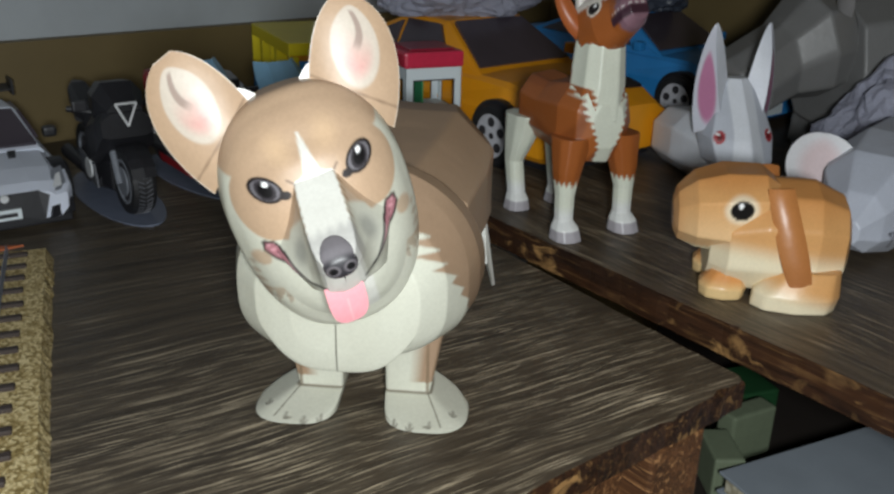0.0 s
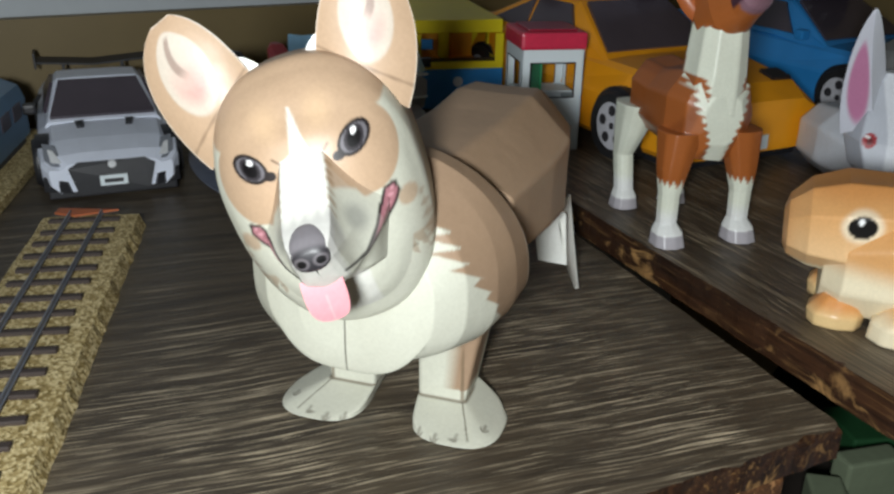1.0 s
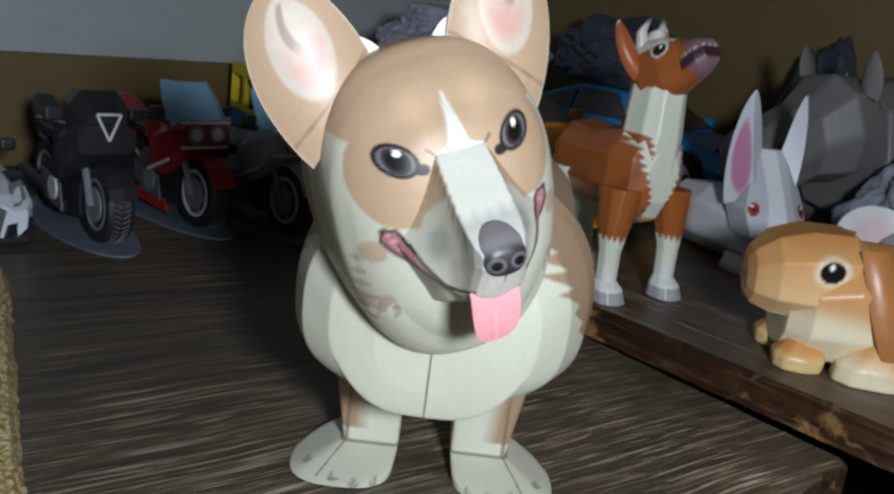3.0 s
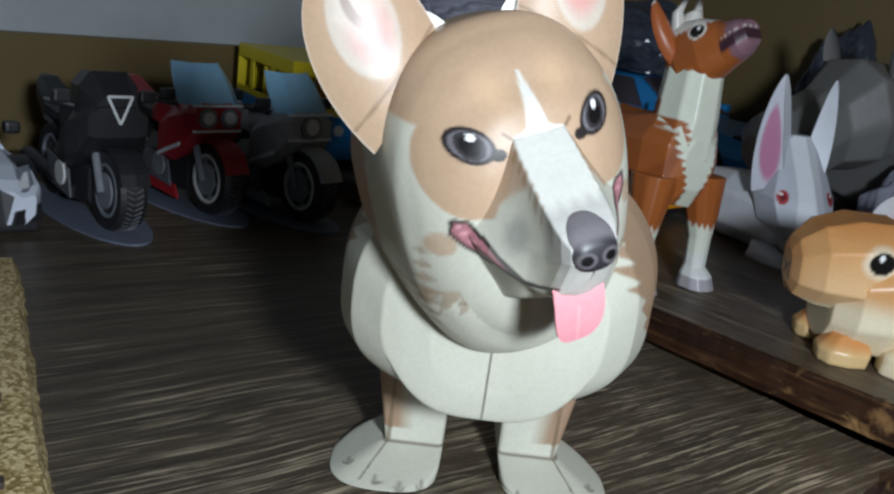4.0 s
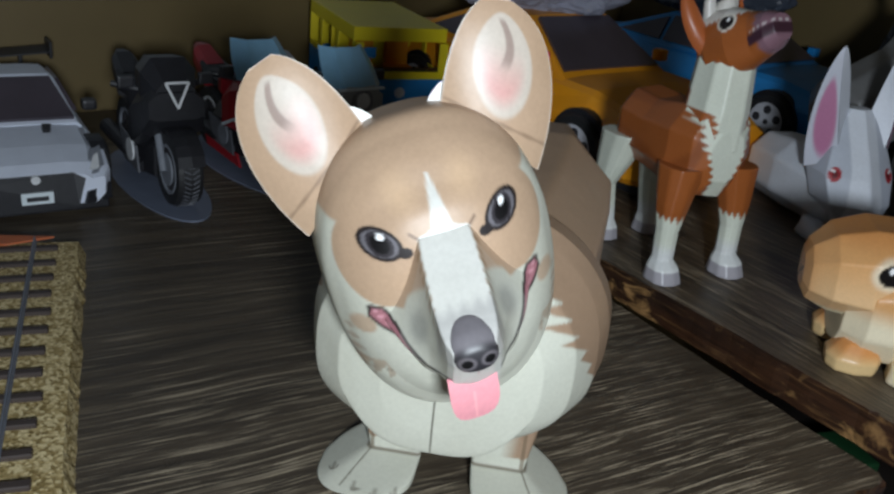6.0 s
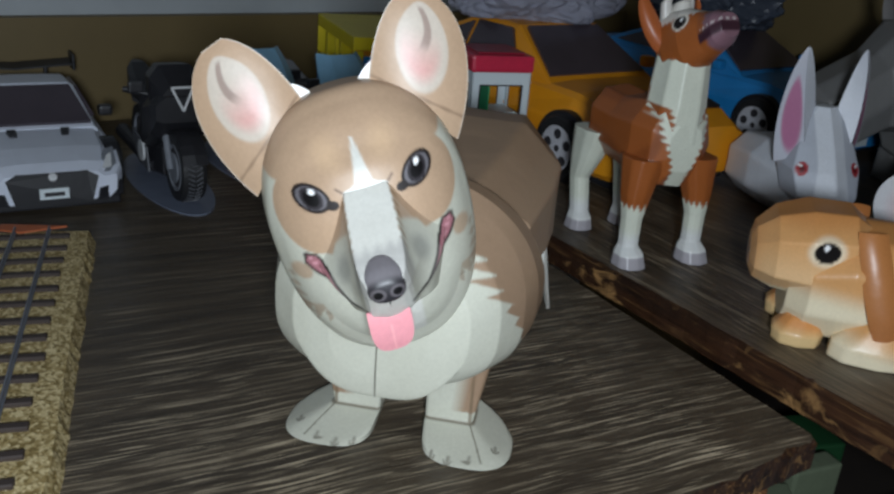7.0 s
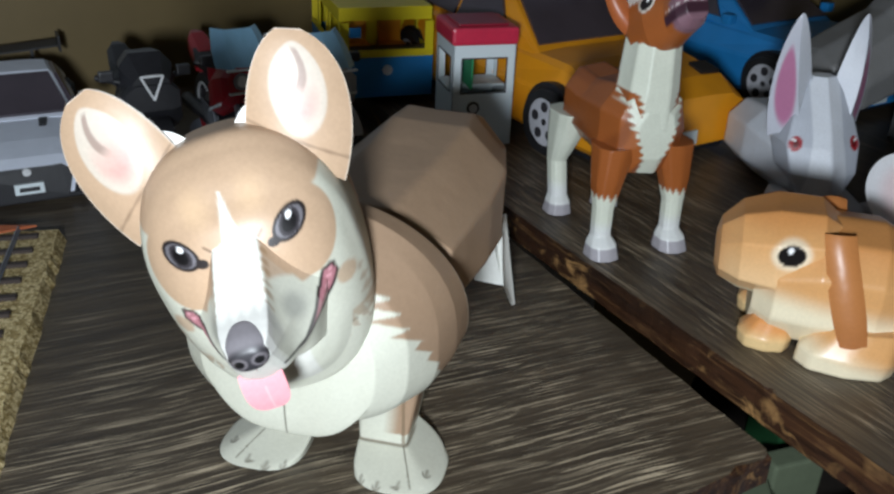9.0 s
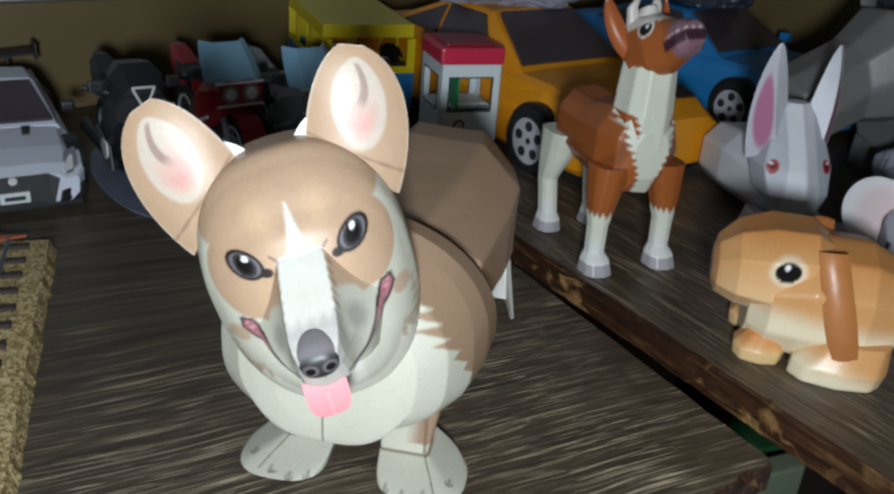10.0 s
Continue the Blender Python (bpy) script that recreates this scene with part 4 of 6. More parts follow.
def white_rabbit_mesh():
    sh = Sheet()
    at = turn_frame((0.2035, 0.282, 0.0135), -74) @ Matrix.Diagonal((1, 1, 0.9, 1))
    # body and feet deepen towards the ground, shading put into the ink
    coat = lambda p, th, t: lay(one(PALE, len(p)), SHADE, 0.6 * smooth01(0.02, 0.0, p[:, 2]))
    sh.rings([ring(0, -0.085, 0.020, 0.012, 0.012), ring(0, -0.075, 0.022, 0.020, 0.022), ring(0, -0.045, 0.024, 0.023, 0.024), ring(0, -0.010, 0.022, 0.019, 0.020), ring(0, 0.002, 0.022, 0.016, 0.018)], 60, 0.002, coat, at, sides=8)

    def face(p, th, t):
        x, y, z = p[:, 0], p[:, 1], p[:, 2]
        ax = np.abs(x)
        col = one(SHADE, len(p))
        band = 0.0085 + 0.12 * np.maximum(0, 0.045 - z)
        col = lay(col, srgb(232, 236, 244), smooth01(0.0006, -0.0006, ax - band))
        e = np.hypot((ax - 0.0165) / 0.0032, (z - 0.0410 + 0.35 * (ax - 0.0165)) / 0.0042)
        on = (y > -0.015)
        col = lay(col, srgb(176, 30, 40), smooth01(1.05, 0.9, e) * on)
        col = lay(col, srgb(104, 14, 22), smooth01(0.6, 0.4, e) * on)
        col = lay(col, (1, 1, 1), smooth01(0.0010, 0.0007, np.hypot(ax - 0.0172, z - 0.0430)) * on)
        return lay(col, srgb(190, 60, 80), smooth01(1.0, 0.7, np.hypot(x / 0.0022, (z - 0.013) / 0.0016)) * (y > 0.012))
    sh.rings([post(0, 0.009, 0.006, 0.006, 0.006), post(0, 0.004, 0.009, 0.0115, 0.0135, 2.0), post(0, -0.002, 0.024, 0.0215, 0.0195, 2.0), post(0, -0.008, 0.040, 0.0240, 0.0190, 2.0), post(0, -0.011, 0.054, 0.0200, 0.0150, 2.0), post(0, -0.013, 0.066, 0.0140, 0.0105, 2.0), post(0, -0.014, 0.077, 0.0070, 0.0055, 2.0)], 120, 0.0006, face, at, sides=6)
    for k in (-1, 1):
        def ear(u, v, back, k=k):
            col = one(srgb(222, 226, 236), len(u))
            inner = smooth01(0.1, 0.2, v) * smooth01(0.75, 0.6, v) * smooth01(0.42, 0.5, u)
            return lay(col, lay(one(srgb(196, 120, 160), len(u)), srgb(230, 190, 206), smooth01(0.3, 0.7, v))[0], inner)
        a = curve3((k * 0.0035, -0.012, 0.052), (k * 0.0060, -0.012, 0.075), (k * 0.0130, -0.014, 0.108), (k * 0.0175, -0.014, 0.1125))
        m = curve3((k * 0.0130, -0.003, 0.048), (k * 0.0180, -0.004, 0.070), (k * 0.0200, -0.010, 0.098), (k * 0.0180, -0.014, 0.1125))
        b = curve3((k * 0.0240, -0.014, 0.040), (k * 0.0300, -0.016, 0.066), (k * 0.0255, -0.016, 0.100), (k * 0.0185, -0.014, 0.1125))
        pale = lambda u, v, back: one(srgb(224, 228, 238), len(u))
        pinky = lambda u, v, back: lay(one(srgb(214, 216, 228), len(u)), srgb(200, 128, 166), smooth01(1.05, 0.75, np.hypot((u - 0.45) / 0.42, (v - 0.36) / 0.34)))
        sh.flap(a, m, 0, 0.0, 0.0005, pale, at, 24, 40)
        sh.flap(m, b, 0, 0.0, 0.0005, pinky, at, 24, 40)
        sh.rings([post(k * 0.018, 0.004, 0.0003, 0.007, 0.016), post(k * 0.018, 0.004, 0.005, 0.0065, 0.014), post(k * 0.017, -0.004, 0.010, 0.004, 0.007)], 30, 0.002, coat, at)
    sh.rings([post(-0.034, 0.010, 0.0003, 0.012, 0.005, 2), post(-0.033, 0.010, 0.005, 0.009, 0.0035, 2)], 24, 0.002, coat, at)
    return sh.mesh("paper_white_rabbit", PAPER)


thing("paper_rabbit_figure", "pale grey-white card rabbit with red eyes and upright ears", "paper figure", None, white_rabbit_mesh(), "card animals on the shelf")


def mouse_mesh():
    sh = Sheet()
    at = turn_frame((0.254, 0.203, 0.0135), -128)
    GREYBLUE = srgb(190, 195, 208)

    def coat(p, th, t):
        x, y, z = p[:, 0], p[:, 1], p[:, 2]
        col = lay(one(GREYBLUE, len(p)), srgb(206, 210, 220), smooth01(0.02, 0.0, z))
        e = np.hypot((y - 0.030) / 0.0030, (z - 0.030) / 0.0036)
        col = lay(col, srgb(24, 24, 30), smooth01(1.05, 0.9, e))
        for k in range(4):
            d, _ = to_line(np.stack([y, z], -1), [(0.034, 0.018), (0.024 - 0.002 * k, 0.008 + 0.005 * k)])
            col = lay(col, srgb(70, 70, 80), 0.8 * smooth01(0.0005, 0.0003, d))
        return col
    sh.rings([ring(0, -0.060, 0.028, 0.014, 0.016), ring(0, -0.050, 0.030, 0.028, 0.030), ring(0, -0.015, 0.030, 0.032, 0.0298), ring(0, 0.015, 0.027, 0.027, 0.0265), ring(0, 0.038, 0.022, 0.014, 0.016), ring(0, 0.048, 0.019, 0.005, 0.006)], 120, 0.0008, coat, at, sides=8)
    for k in (-1, 1):
        ear = lambda u, v, back: lay(one(srgb(238, 238, 242), len(u)), srgb(232, 206, 208), 0.8 * smooth01(1.0, 0.4, np.hypot((u - 0.5) / 0.42, (v - 0.5) / 0.42)))
        c = np.array((k * 0.030, 0.008, 0.037))
        r = 0.0190

        def rim(s, c=c, r=r, k=k):
            return lambda v: np.stack([c[0] + s * k * r * np.sin(np.pi * np.clip(v, 0.0, 1)), c[1] - 0.004 * np.sin(np.pi * v), c[2] - r * np.cos(np.pi * v)], -1)
        sh.flap(rim(-1), rim(1), 0, -0.003 * k, 0.0006, ear, at, 40, 50)
    return sh.mesh("paper_mouse", PAPER)


thing("paper_mouse_figure", "grey-blue card mouse with round pink ears", "paper figure", None, mouse_mesh(), "card animals on the shelf")


def hippo_mesh():
    sh = Sheet()
    at = turn_frame((0.330, 0.385, 0.0135), -165)
    HIDE = srgb(124, 124, 124)

    def coat(p, th, t):
        x, y, z = p[:, 0], p[:, 1], p[:, 2]
        col = lay(one(HIDE, len(p)), srgb(112, 112, 112), 0.6 * smooth01(0.2, 0.9, np.sin(x * 160 + 3) * np.sin(y * 120 + z * 90)))
        return lay(col, srgb(128, 127, 126), 0.6 * smooth01(0.06, 0.02, z))
    sh.rings([ring(0, -0.115, 0.065, 0.025, 0.03), ring(0, -0.100, 0.066, 0.048, 0.05), ring(0, -0.050, 0.068, 0.060, 0.060), ring(0, 0.010, 0.064, 0.055, 0.056), ring(0, 0.050, 0.066, 0.042, 0.044)], 90, 0.002, coat, at, sides=9)
    hd = at @ pose(0, 0.066, 0.078, -14, 0, 0)
    sh.rings([ring(0, -0.020, 0.0, 0.030, 0.032), ring(0, 0.0, 0.002, 0.036, 0.036), ring(0, 0.022, -0.004, 0.027, 0.026), ring(0, 0.045, -0.010, 0.031, 0.024), ring(0, 0.062, -0.012, 0.028, 0.021), ring(0, 0.070, -0.013, 0.016, 0.012)], 80, 0.0015, coat, hd, sides=9)
    for k in (-1, 1):
        ear = lambda u, v, back: one(srgb(140, 138, 138), len(u))
        a = curve3((k * 0.020, -0.010, 0.030), (k * 0.020, -0.010, 0.045), (k * 0.030, -0.010, 0.052))
        b = curve3((k * 0.034, -0.010, 0.022), (k * 0.042, -0.010, 0.038), (k * 0.031, -0.010, 0.052))
        sh.flap(a, b, 0, 0.003, 0.0008, ear, hd, 16, 20)
        for y0 in (-0.080, 0.020):
            sh.rings([post(k * 0.034, y0, 0.0003, 0.018, 0.020), post(k * 0.034, y0, 0.03, 0.017, 0.019), post(k * 0.033, y0, 0.055, 0.020, 0.022)], 36, 0.003, coat, at, sides=8)
    return sh.mesh("paper_hippo", PAPER)


thing("paper_hippo_figure", "large dark grey card hippo at the back of the shelf", "paper figure", None, hippo_mesh(), "card animals on the shelf")


# ---- card vehicles ----
TYRE = plain("tyre_black", srgb(34, 34, 36), 0.55)
RIM = plain("rim_silver", srgb(196, 196, 202), 0.4)
SLOT = plain("rim_slot_dark", srgb(52, 50, 54), 0.5)
GLASS_DARK = plain("printed_glass_dark", srgb(74, 66, 74), 0.28, vary=0.25, size=40)
GLASS_BLUE = plain("printed_screen_blue", srgb(146, 196, 228), 0.25, vary=0.2, size=60)
LAMP_PRINT = plain("printed_lamp", srgb(214, 216, 218), 0.3, vary=0.15)
BLACK_CARD = plain("black_card", srgb(34, 34, 38), 0.45, vary=0.3)
GREY_CARD = plain("grey_card", srgb(122, 126, 134), 0.5, vary=0.2)
TREAD_GREY = plain("tyre_tread_print", srgb(92, 94, 100), 0.5, vary=0.25)
PEARL_CARD = plain("pearl_grey_card", srgb(156, 160, 166), 0.45, vary=0.15)
BASE_CARD = plain("base_plate_card", srgb(112, 120, 138), 0.35, vary=0.2, size=80)
SILVER_CARD = plain("silver_white_card", srgb(216, 222, 236), 0.38, vary=0.08, size=80)
ORANGE_CARD = plain("orange_card", srgb(236, 156, 30), 0.38, vary=0.08, size=60)
BLUE_CARD = plain("blue_card", srgb(38, 136, 206), 0.38, vary=0.10, size=60)
YELLOW_CARD = plain("yellow_card", srgb(240, 218, 30), 0.4, vary=0.06, size=60)
RED_CARD = plain("red_card", srgb(160, 32, 42), 0.38, vary=0.12, size=60)
WHITE_CARD = plain("white_card", srgb(218, 228, 232), 0.45, vary=0.05, size=60)
GREEN_CARD = plain("green_card", srgb(40, 150, 96), 0.45, vary=0.15, size=60)


def bar_section(x, w0, w1, w2, z0, z1, z2, r=0.004):
    """A car's cross-section at x: sill, waist and top widths and heights, eleven points a side."""
    half = [(0.0, z0), (w0 - r, z0), (w0, z0 + r), (w1, z1 - r * 0.3), (w1 - r * 0.2, z1 + r * 0.3), (w2, z2 - r), (w2 - r, z2 - r * 0.25), (w2 * 0.5, z2), (0.0, z2)]
    right = [(x, -y, z) for y, z in half]
    left = [(x, y, z) for y, z in half[-2:0:-1]]
    return right + left


def skin(bm, rings, caps=True):
    vs = [[bm.verts.new(p) for p in r] for r in rings]
    n = len(rings[0])
    for a, b in zip(vs, vs[1:]):
        for i in range(n):
            bm.faces.new((a[i], a[(i + 1) % n], b[(i + 1) % n], b[i]))
    if caps:
        bm.faces.new(vs[0][::-1])
        bm.faces.new(vs[-1])
    bmesh.ops.recalc_face_normals(bm, faces=bm.faces[:])
    return bm


def panel(bm, corners, lift=0.0006, n=1):
    """A thin plate on four or more corners, lifted along its normal."""
    P = [Vector(c) for c in corners]
    nrm = (P[1] - P[0]).cross(P[2] - P[0]).normalized()
    low = [bm.verts.new(p - nrm * lift) for p in P]
    top = [bm.verts.new(p + nrm * lift) for p in P]
    bm.faces.new(top)
    bm.faces.new(low[::-1])
    k = len(P)
    for i in range(k):
        bm.faces.new((low[i], low[(i + 1) % k], top[(i + 1) % k], top[i]))
    return bm


def plate_part(name, corners, mat, parent, lift=0.0006, label=""):
    return part(name, panel(bmesh.new(), corners, lift), mat, parent, label)


def wheel(parent, at, r, wide, rim_mat, slots=5, name="wheel"):
    """A tyre with its rim and dark slots under it; the axle runs along y."""
    x, y, z = at
    bm = bmesh.new()
    prof = [(r * 0.70, -wide / 2), (r * 0.94, -wide / 2), (r, -wide * 0.32), (r, wide * 0.32), (r * 0.94, wide / 2), (r * 0.70, wide / 2)]
    seg = 36
    rings = [[(x + q * math.cos(2 * math.pi * i / seg), y + w, z + q * math.sin(2 * math.pi * i / seg)) for q, w in prof] for i in range(seg)]
    vs = [[bm.verts.new(p) for p in rr] for rr in rings]
    for i in range(seg):
        a, b = vs[i], vs[(i + 1) % seg]
        for k in range(len(prof) - 1):
            bm.faces.new((a[k], a[k + 1], b[k + 1], b[k]))
    bmesh.ops.recalc_face_normals(bm, faces=bm.faces[:])
    w = part(name, bm, TYRE, parent)
    bm = bmesh.new()
    tube(bm, (x, y - wide * 0.40, z), (x, y + wide * 0.40, z), r * 0.71, seg=36)
    rim = part("rim", bm, rim_mat, w)
    for side in (-1, 1):
        for i in range(slots):
            bm = bmesh.new()
            a = 2 * math.pi * (i + 0.3) / slots
            cx, cz = x + r * 0.44 * math.cos(a), z + r * 0.44 * math.sin(a)
            tube(bm, (cx, y + side * wide * 0.30, cz), (cx, y + side * wide * 0.425, cz), r * 0.155, seg=14)
            part("rim_slot", bm, SLOT, w)
        bm = bmesh.new()
        tube(bm, (x, y + side * wide * 0.30, z), (x, y + side * wide * 0.43, z), r * 0.10, seg=12)
        part("hub_cap", bm, SLOT, w)
    return w


def lerp3(a, b, t):
    return tuple(a[i] + (b[i] - a[i]) * t for i in range(3))


def inset(q, m):
    c = tuple(sum(p[i] for p in q) / len(q) for i in range(3))
    return [lerp3(p, c, m) for p in q]


def wedge_car(name, at, s, paint, label, tall=0.30):
    """A low mid-engined card sports car; s is its length in metres."""
    car = thing(name, label, "card car", at, None, "card cars")
    L, W, H = s, s * 0.44, s * tall
    hw = W / 2
    secs = [bar_section(-0.50 * L, hw * 0.86, hw * 0.92, hw * 0.80, H * 0.16, H * 0.42, H * 0.62), bar_section(-0.44 * L, hw * 0.96, hw * 1.0, hw * 0.86, H * 0.10, H * 0.46, H * 0.70),
            bar_section(-0.20 * L, hw * 0.96, hw * 1.0, hw * 0.88, H * 0.10, H * 0.46, H * 0.69), bar_section(0.10 * L, hw * 0.95, hw * 0.98, hw * 0.86, H * 0.10, H * 0.44, H * 0.66),
            bar_section(0.30 * L, hw * 0.97, hw * 1.0, hw * 0.84, H * 0.10, H * 0.44, H * 0.64), bar_section(0.44 * L, hw * 0.93, hw * 0.97, hw * 0.84, H * 0.10, H * 0.42, H * 0.56), bar_section(0.495 * L, hw * 0.82, hw * 0.90, hw * 0.78, H * 0.11, H * 0.38, H * 0.47)]
    part("body", skin(bmesh.new(), secs), paint, car)
    c0, c1, c2, c3 = -0.38 * L, -0.14 * L, 0.02 * L, 0.20 * L
    zb, zt = H * 0.655, H * 1.0
    b, tp = hw * 0.84, hw * 0.62
    bm = bmesh.new()
    roof = [bar_section(c0, b, b * 0.99, b * 0.96, zb - 0.002, zb + 0.001, zb + 0.003, 0.0008), bar_section(c1, b, (b + tp) / 2, tp, zb - 0.002, (zb + zt) / 2, zt, 0.002),
            bar_section(c2, b, (b + tp) / 2, tp, zb - 0.002, (zb + zt) / 2, zt * 0.985, 0.002), bar_section(c3, b * 0.98, b * 0.97, b * 0.94, zb - 0.006, zb - 0.003, zb - 0.001, 0.0008)]
    part("cabin", skin(bm, roof), paint, car)
    ws = [(c3 - 0.004, -b * 0.90, zb + 0.001), (c3 - 0.004, b * 0.90, zb + 0.001), (c2 + 0.003, tp * 0.90, zt * 0.97), (c2 + 0.003, -tp * 0.90, zt * 0.97)]
    plate_part("windscreen", inset(ws, 0.03), GLASS_DARK, car, 0.0016)
    rw = [(c0 + 0.006, b * 0.86, zb + 0.004), (c0 + 0.006, -b * 0.86, zb + 0.004), (c1 - 0.003, -tp * 0.88, zt * 0.965), (c1 - 0.003, tp * 0.88, zt * 0.965)]
    plate_part("rear_window", rw, GLASS_DARK, car, 0.0016)
    for k in (-1, 1):
        o = lambda x, z, k=k: (x, k * (b - (b - tp) * (z - zb) / (zt - zb)), z)
        q = [o(c1 + 0.002, zb + 0.004), o(c2 + 0.062 * L, zb + 0.003), o(c2 - 0.01 * L, zt * 0.95), o(c1 + 0.004, zt * 0.95)]
        plate_part("side_window", q if k < 0 else q[::-1], GLASS_DARK, car, 0.0016)
        q = [o(c0 + 0.07 * L, zb + 0.005), o(c1 - 0.008 * L, zb + 0.004), o(c1 - 0.006 * L, zt * 0.93)]
        plate_part("quarter_window", q if k < 0 else q[::-1], GLASS_DARK, car, 0.0014)
        for x in (-0.29 * L, 0.31 * L):
            bm = bmesh.new()
            tube(bm, (x, k * (hw * 0.80), s * 0.079), (x, k * (hw * 1.006), s * 0.079), s * 0.0850, seg=32)
            part("wheel_arch", bm, BLACK_CARD, car)
            wheel(car, (x, k * (hw * 0.965), s * 0.0765), s * 0.0765, 0.0125, RIM)
        q = [(0.435 * L, k * hw * 0.50, H * 0.566), (0.435 * L, k * hw * 0.76, H * 0.562), (0.385 * L, k * hw * 0.78, H * 0.592), (0.385 * L, k * hw * 0.54, H * 0.596)]
        plate_part("headlight", q if k > 0 else q[::-1], BLACK_CARD, car, 0.0012)
        bm = bmesh.new()
        box(bm, (0.13 * L, k * hw * 0.98 - 0.004, H * 0.68), (0.16 * L, k * hw * 0.98 + 0.004, H * 0.77), 0.0015)
        part("mirror", bm, paint, car)
        q = [(-0.14 * L, k * hw * 1.001, H * 0.16), (0.16 * L, k * hw * 0.99, H * 0.16), (0.16 * L, k * hw * 0.99, H * 0.20), (-0.14 * L, k * hw * 1.001, H * 0.20)]
        plate_part("sill", q if k < 0 else q[::-1], BLACK_CARD, car, 0.0008)
    plate_part("licence_plate", [(0.4985 * L, -hw * 0.24, H * 0.135), (0.4985 * L, hw * 0.24, H * 0.135), (0.4975 * L, hw * 0.24, H * 0.235), (0.4975 * L, -hw * 0.24, H * 0.235)], WHITE_CARD, car, 0.0012)
    bm = bmesh.new()
    box(bm, (0.30 * L, -hw * 0.80, H * 0.03), (0.47 * L, hw * 0.80, H * 0.13), 0.001)
    part("underside", bm, BLACK_CARD, car)
    return car


SHELF_Z = 0.0135
wedge_car("sports_car", pose(0.0465, 0.430, SHELF_Z, 0, 0, -49), 0.272, ORANGE_CARD, "orange card model sports car parked on the shelf", 0.315)
wedge_car("sports_car", pose(0.196, 0.556, SHELF_Z, 0, 0, -49), 0.262, BLUE_CARD, "bright blue card model sports car behind the others")


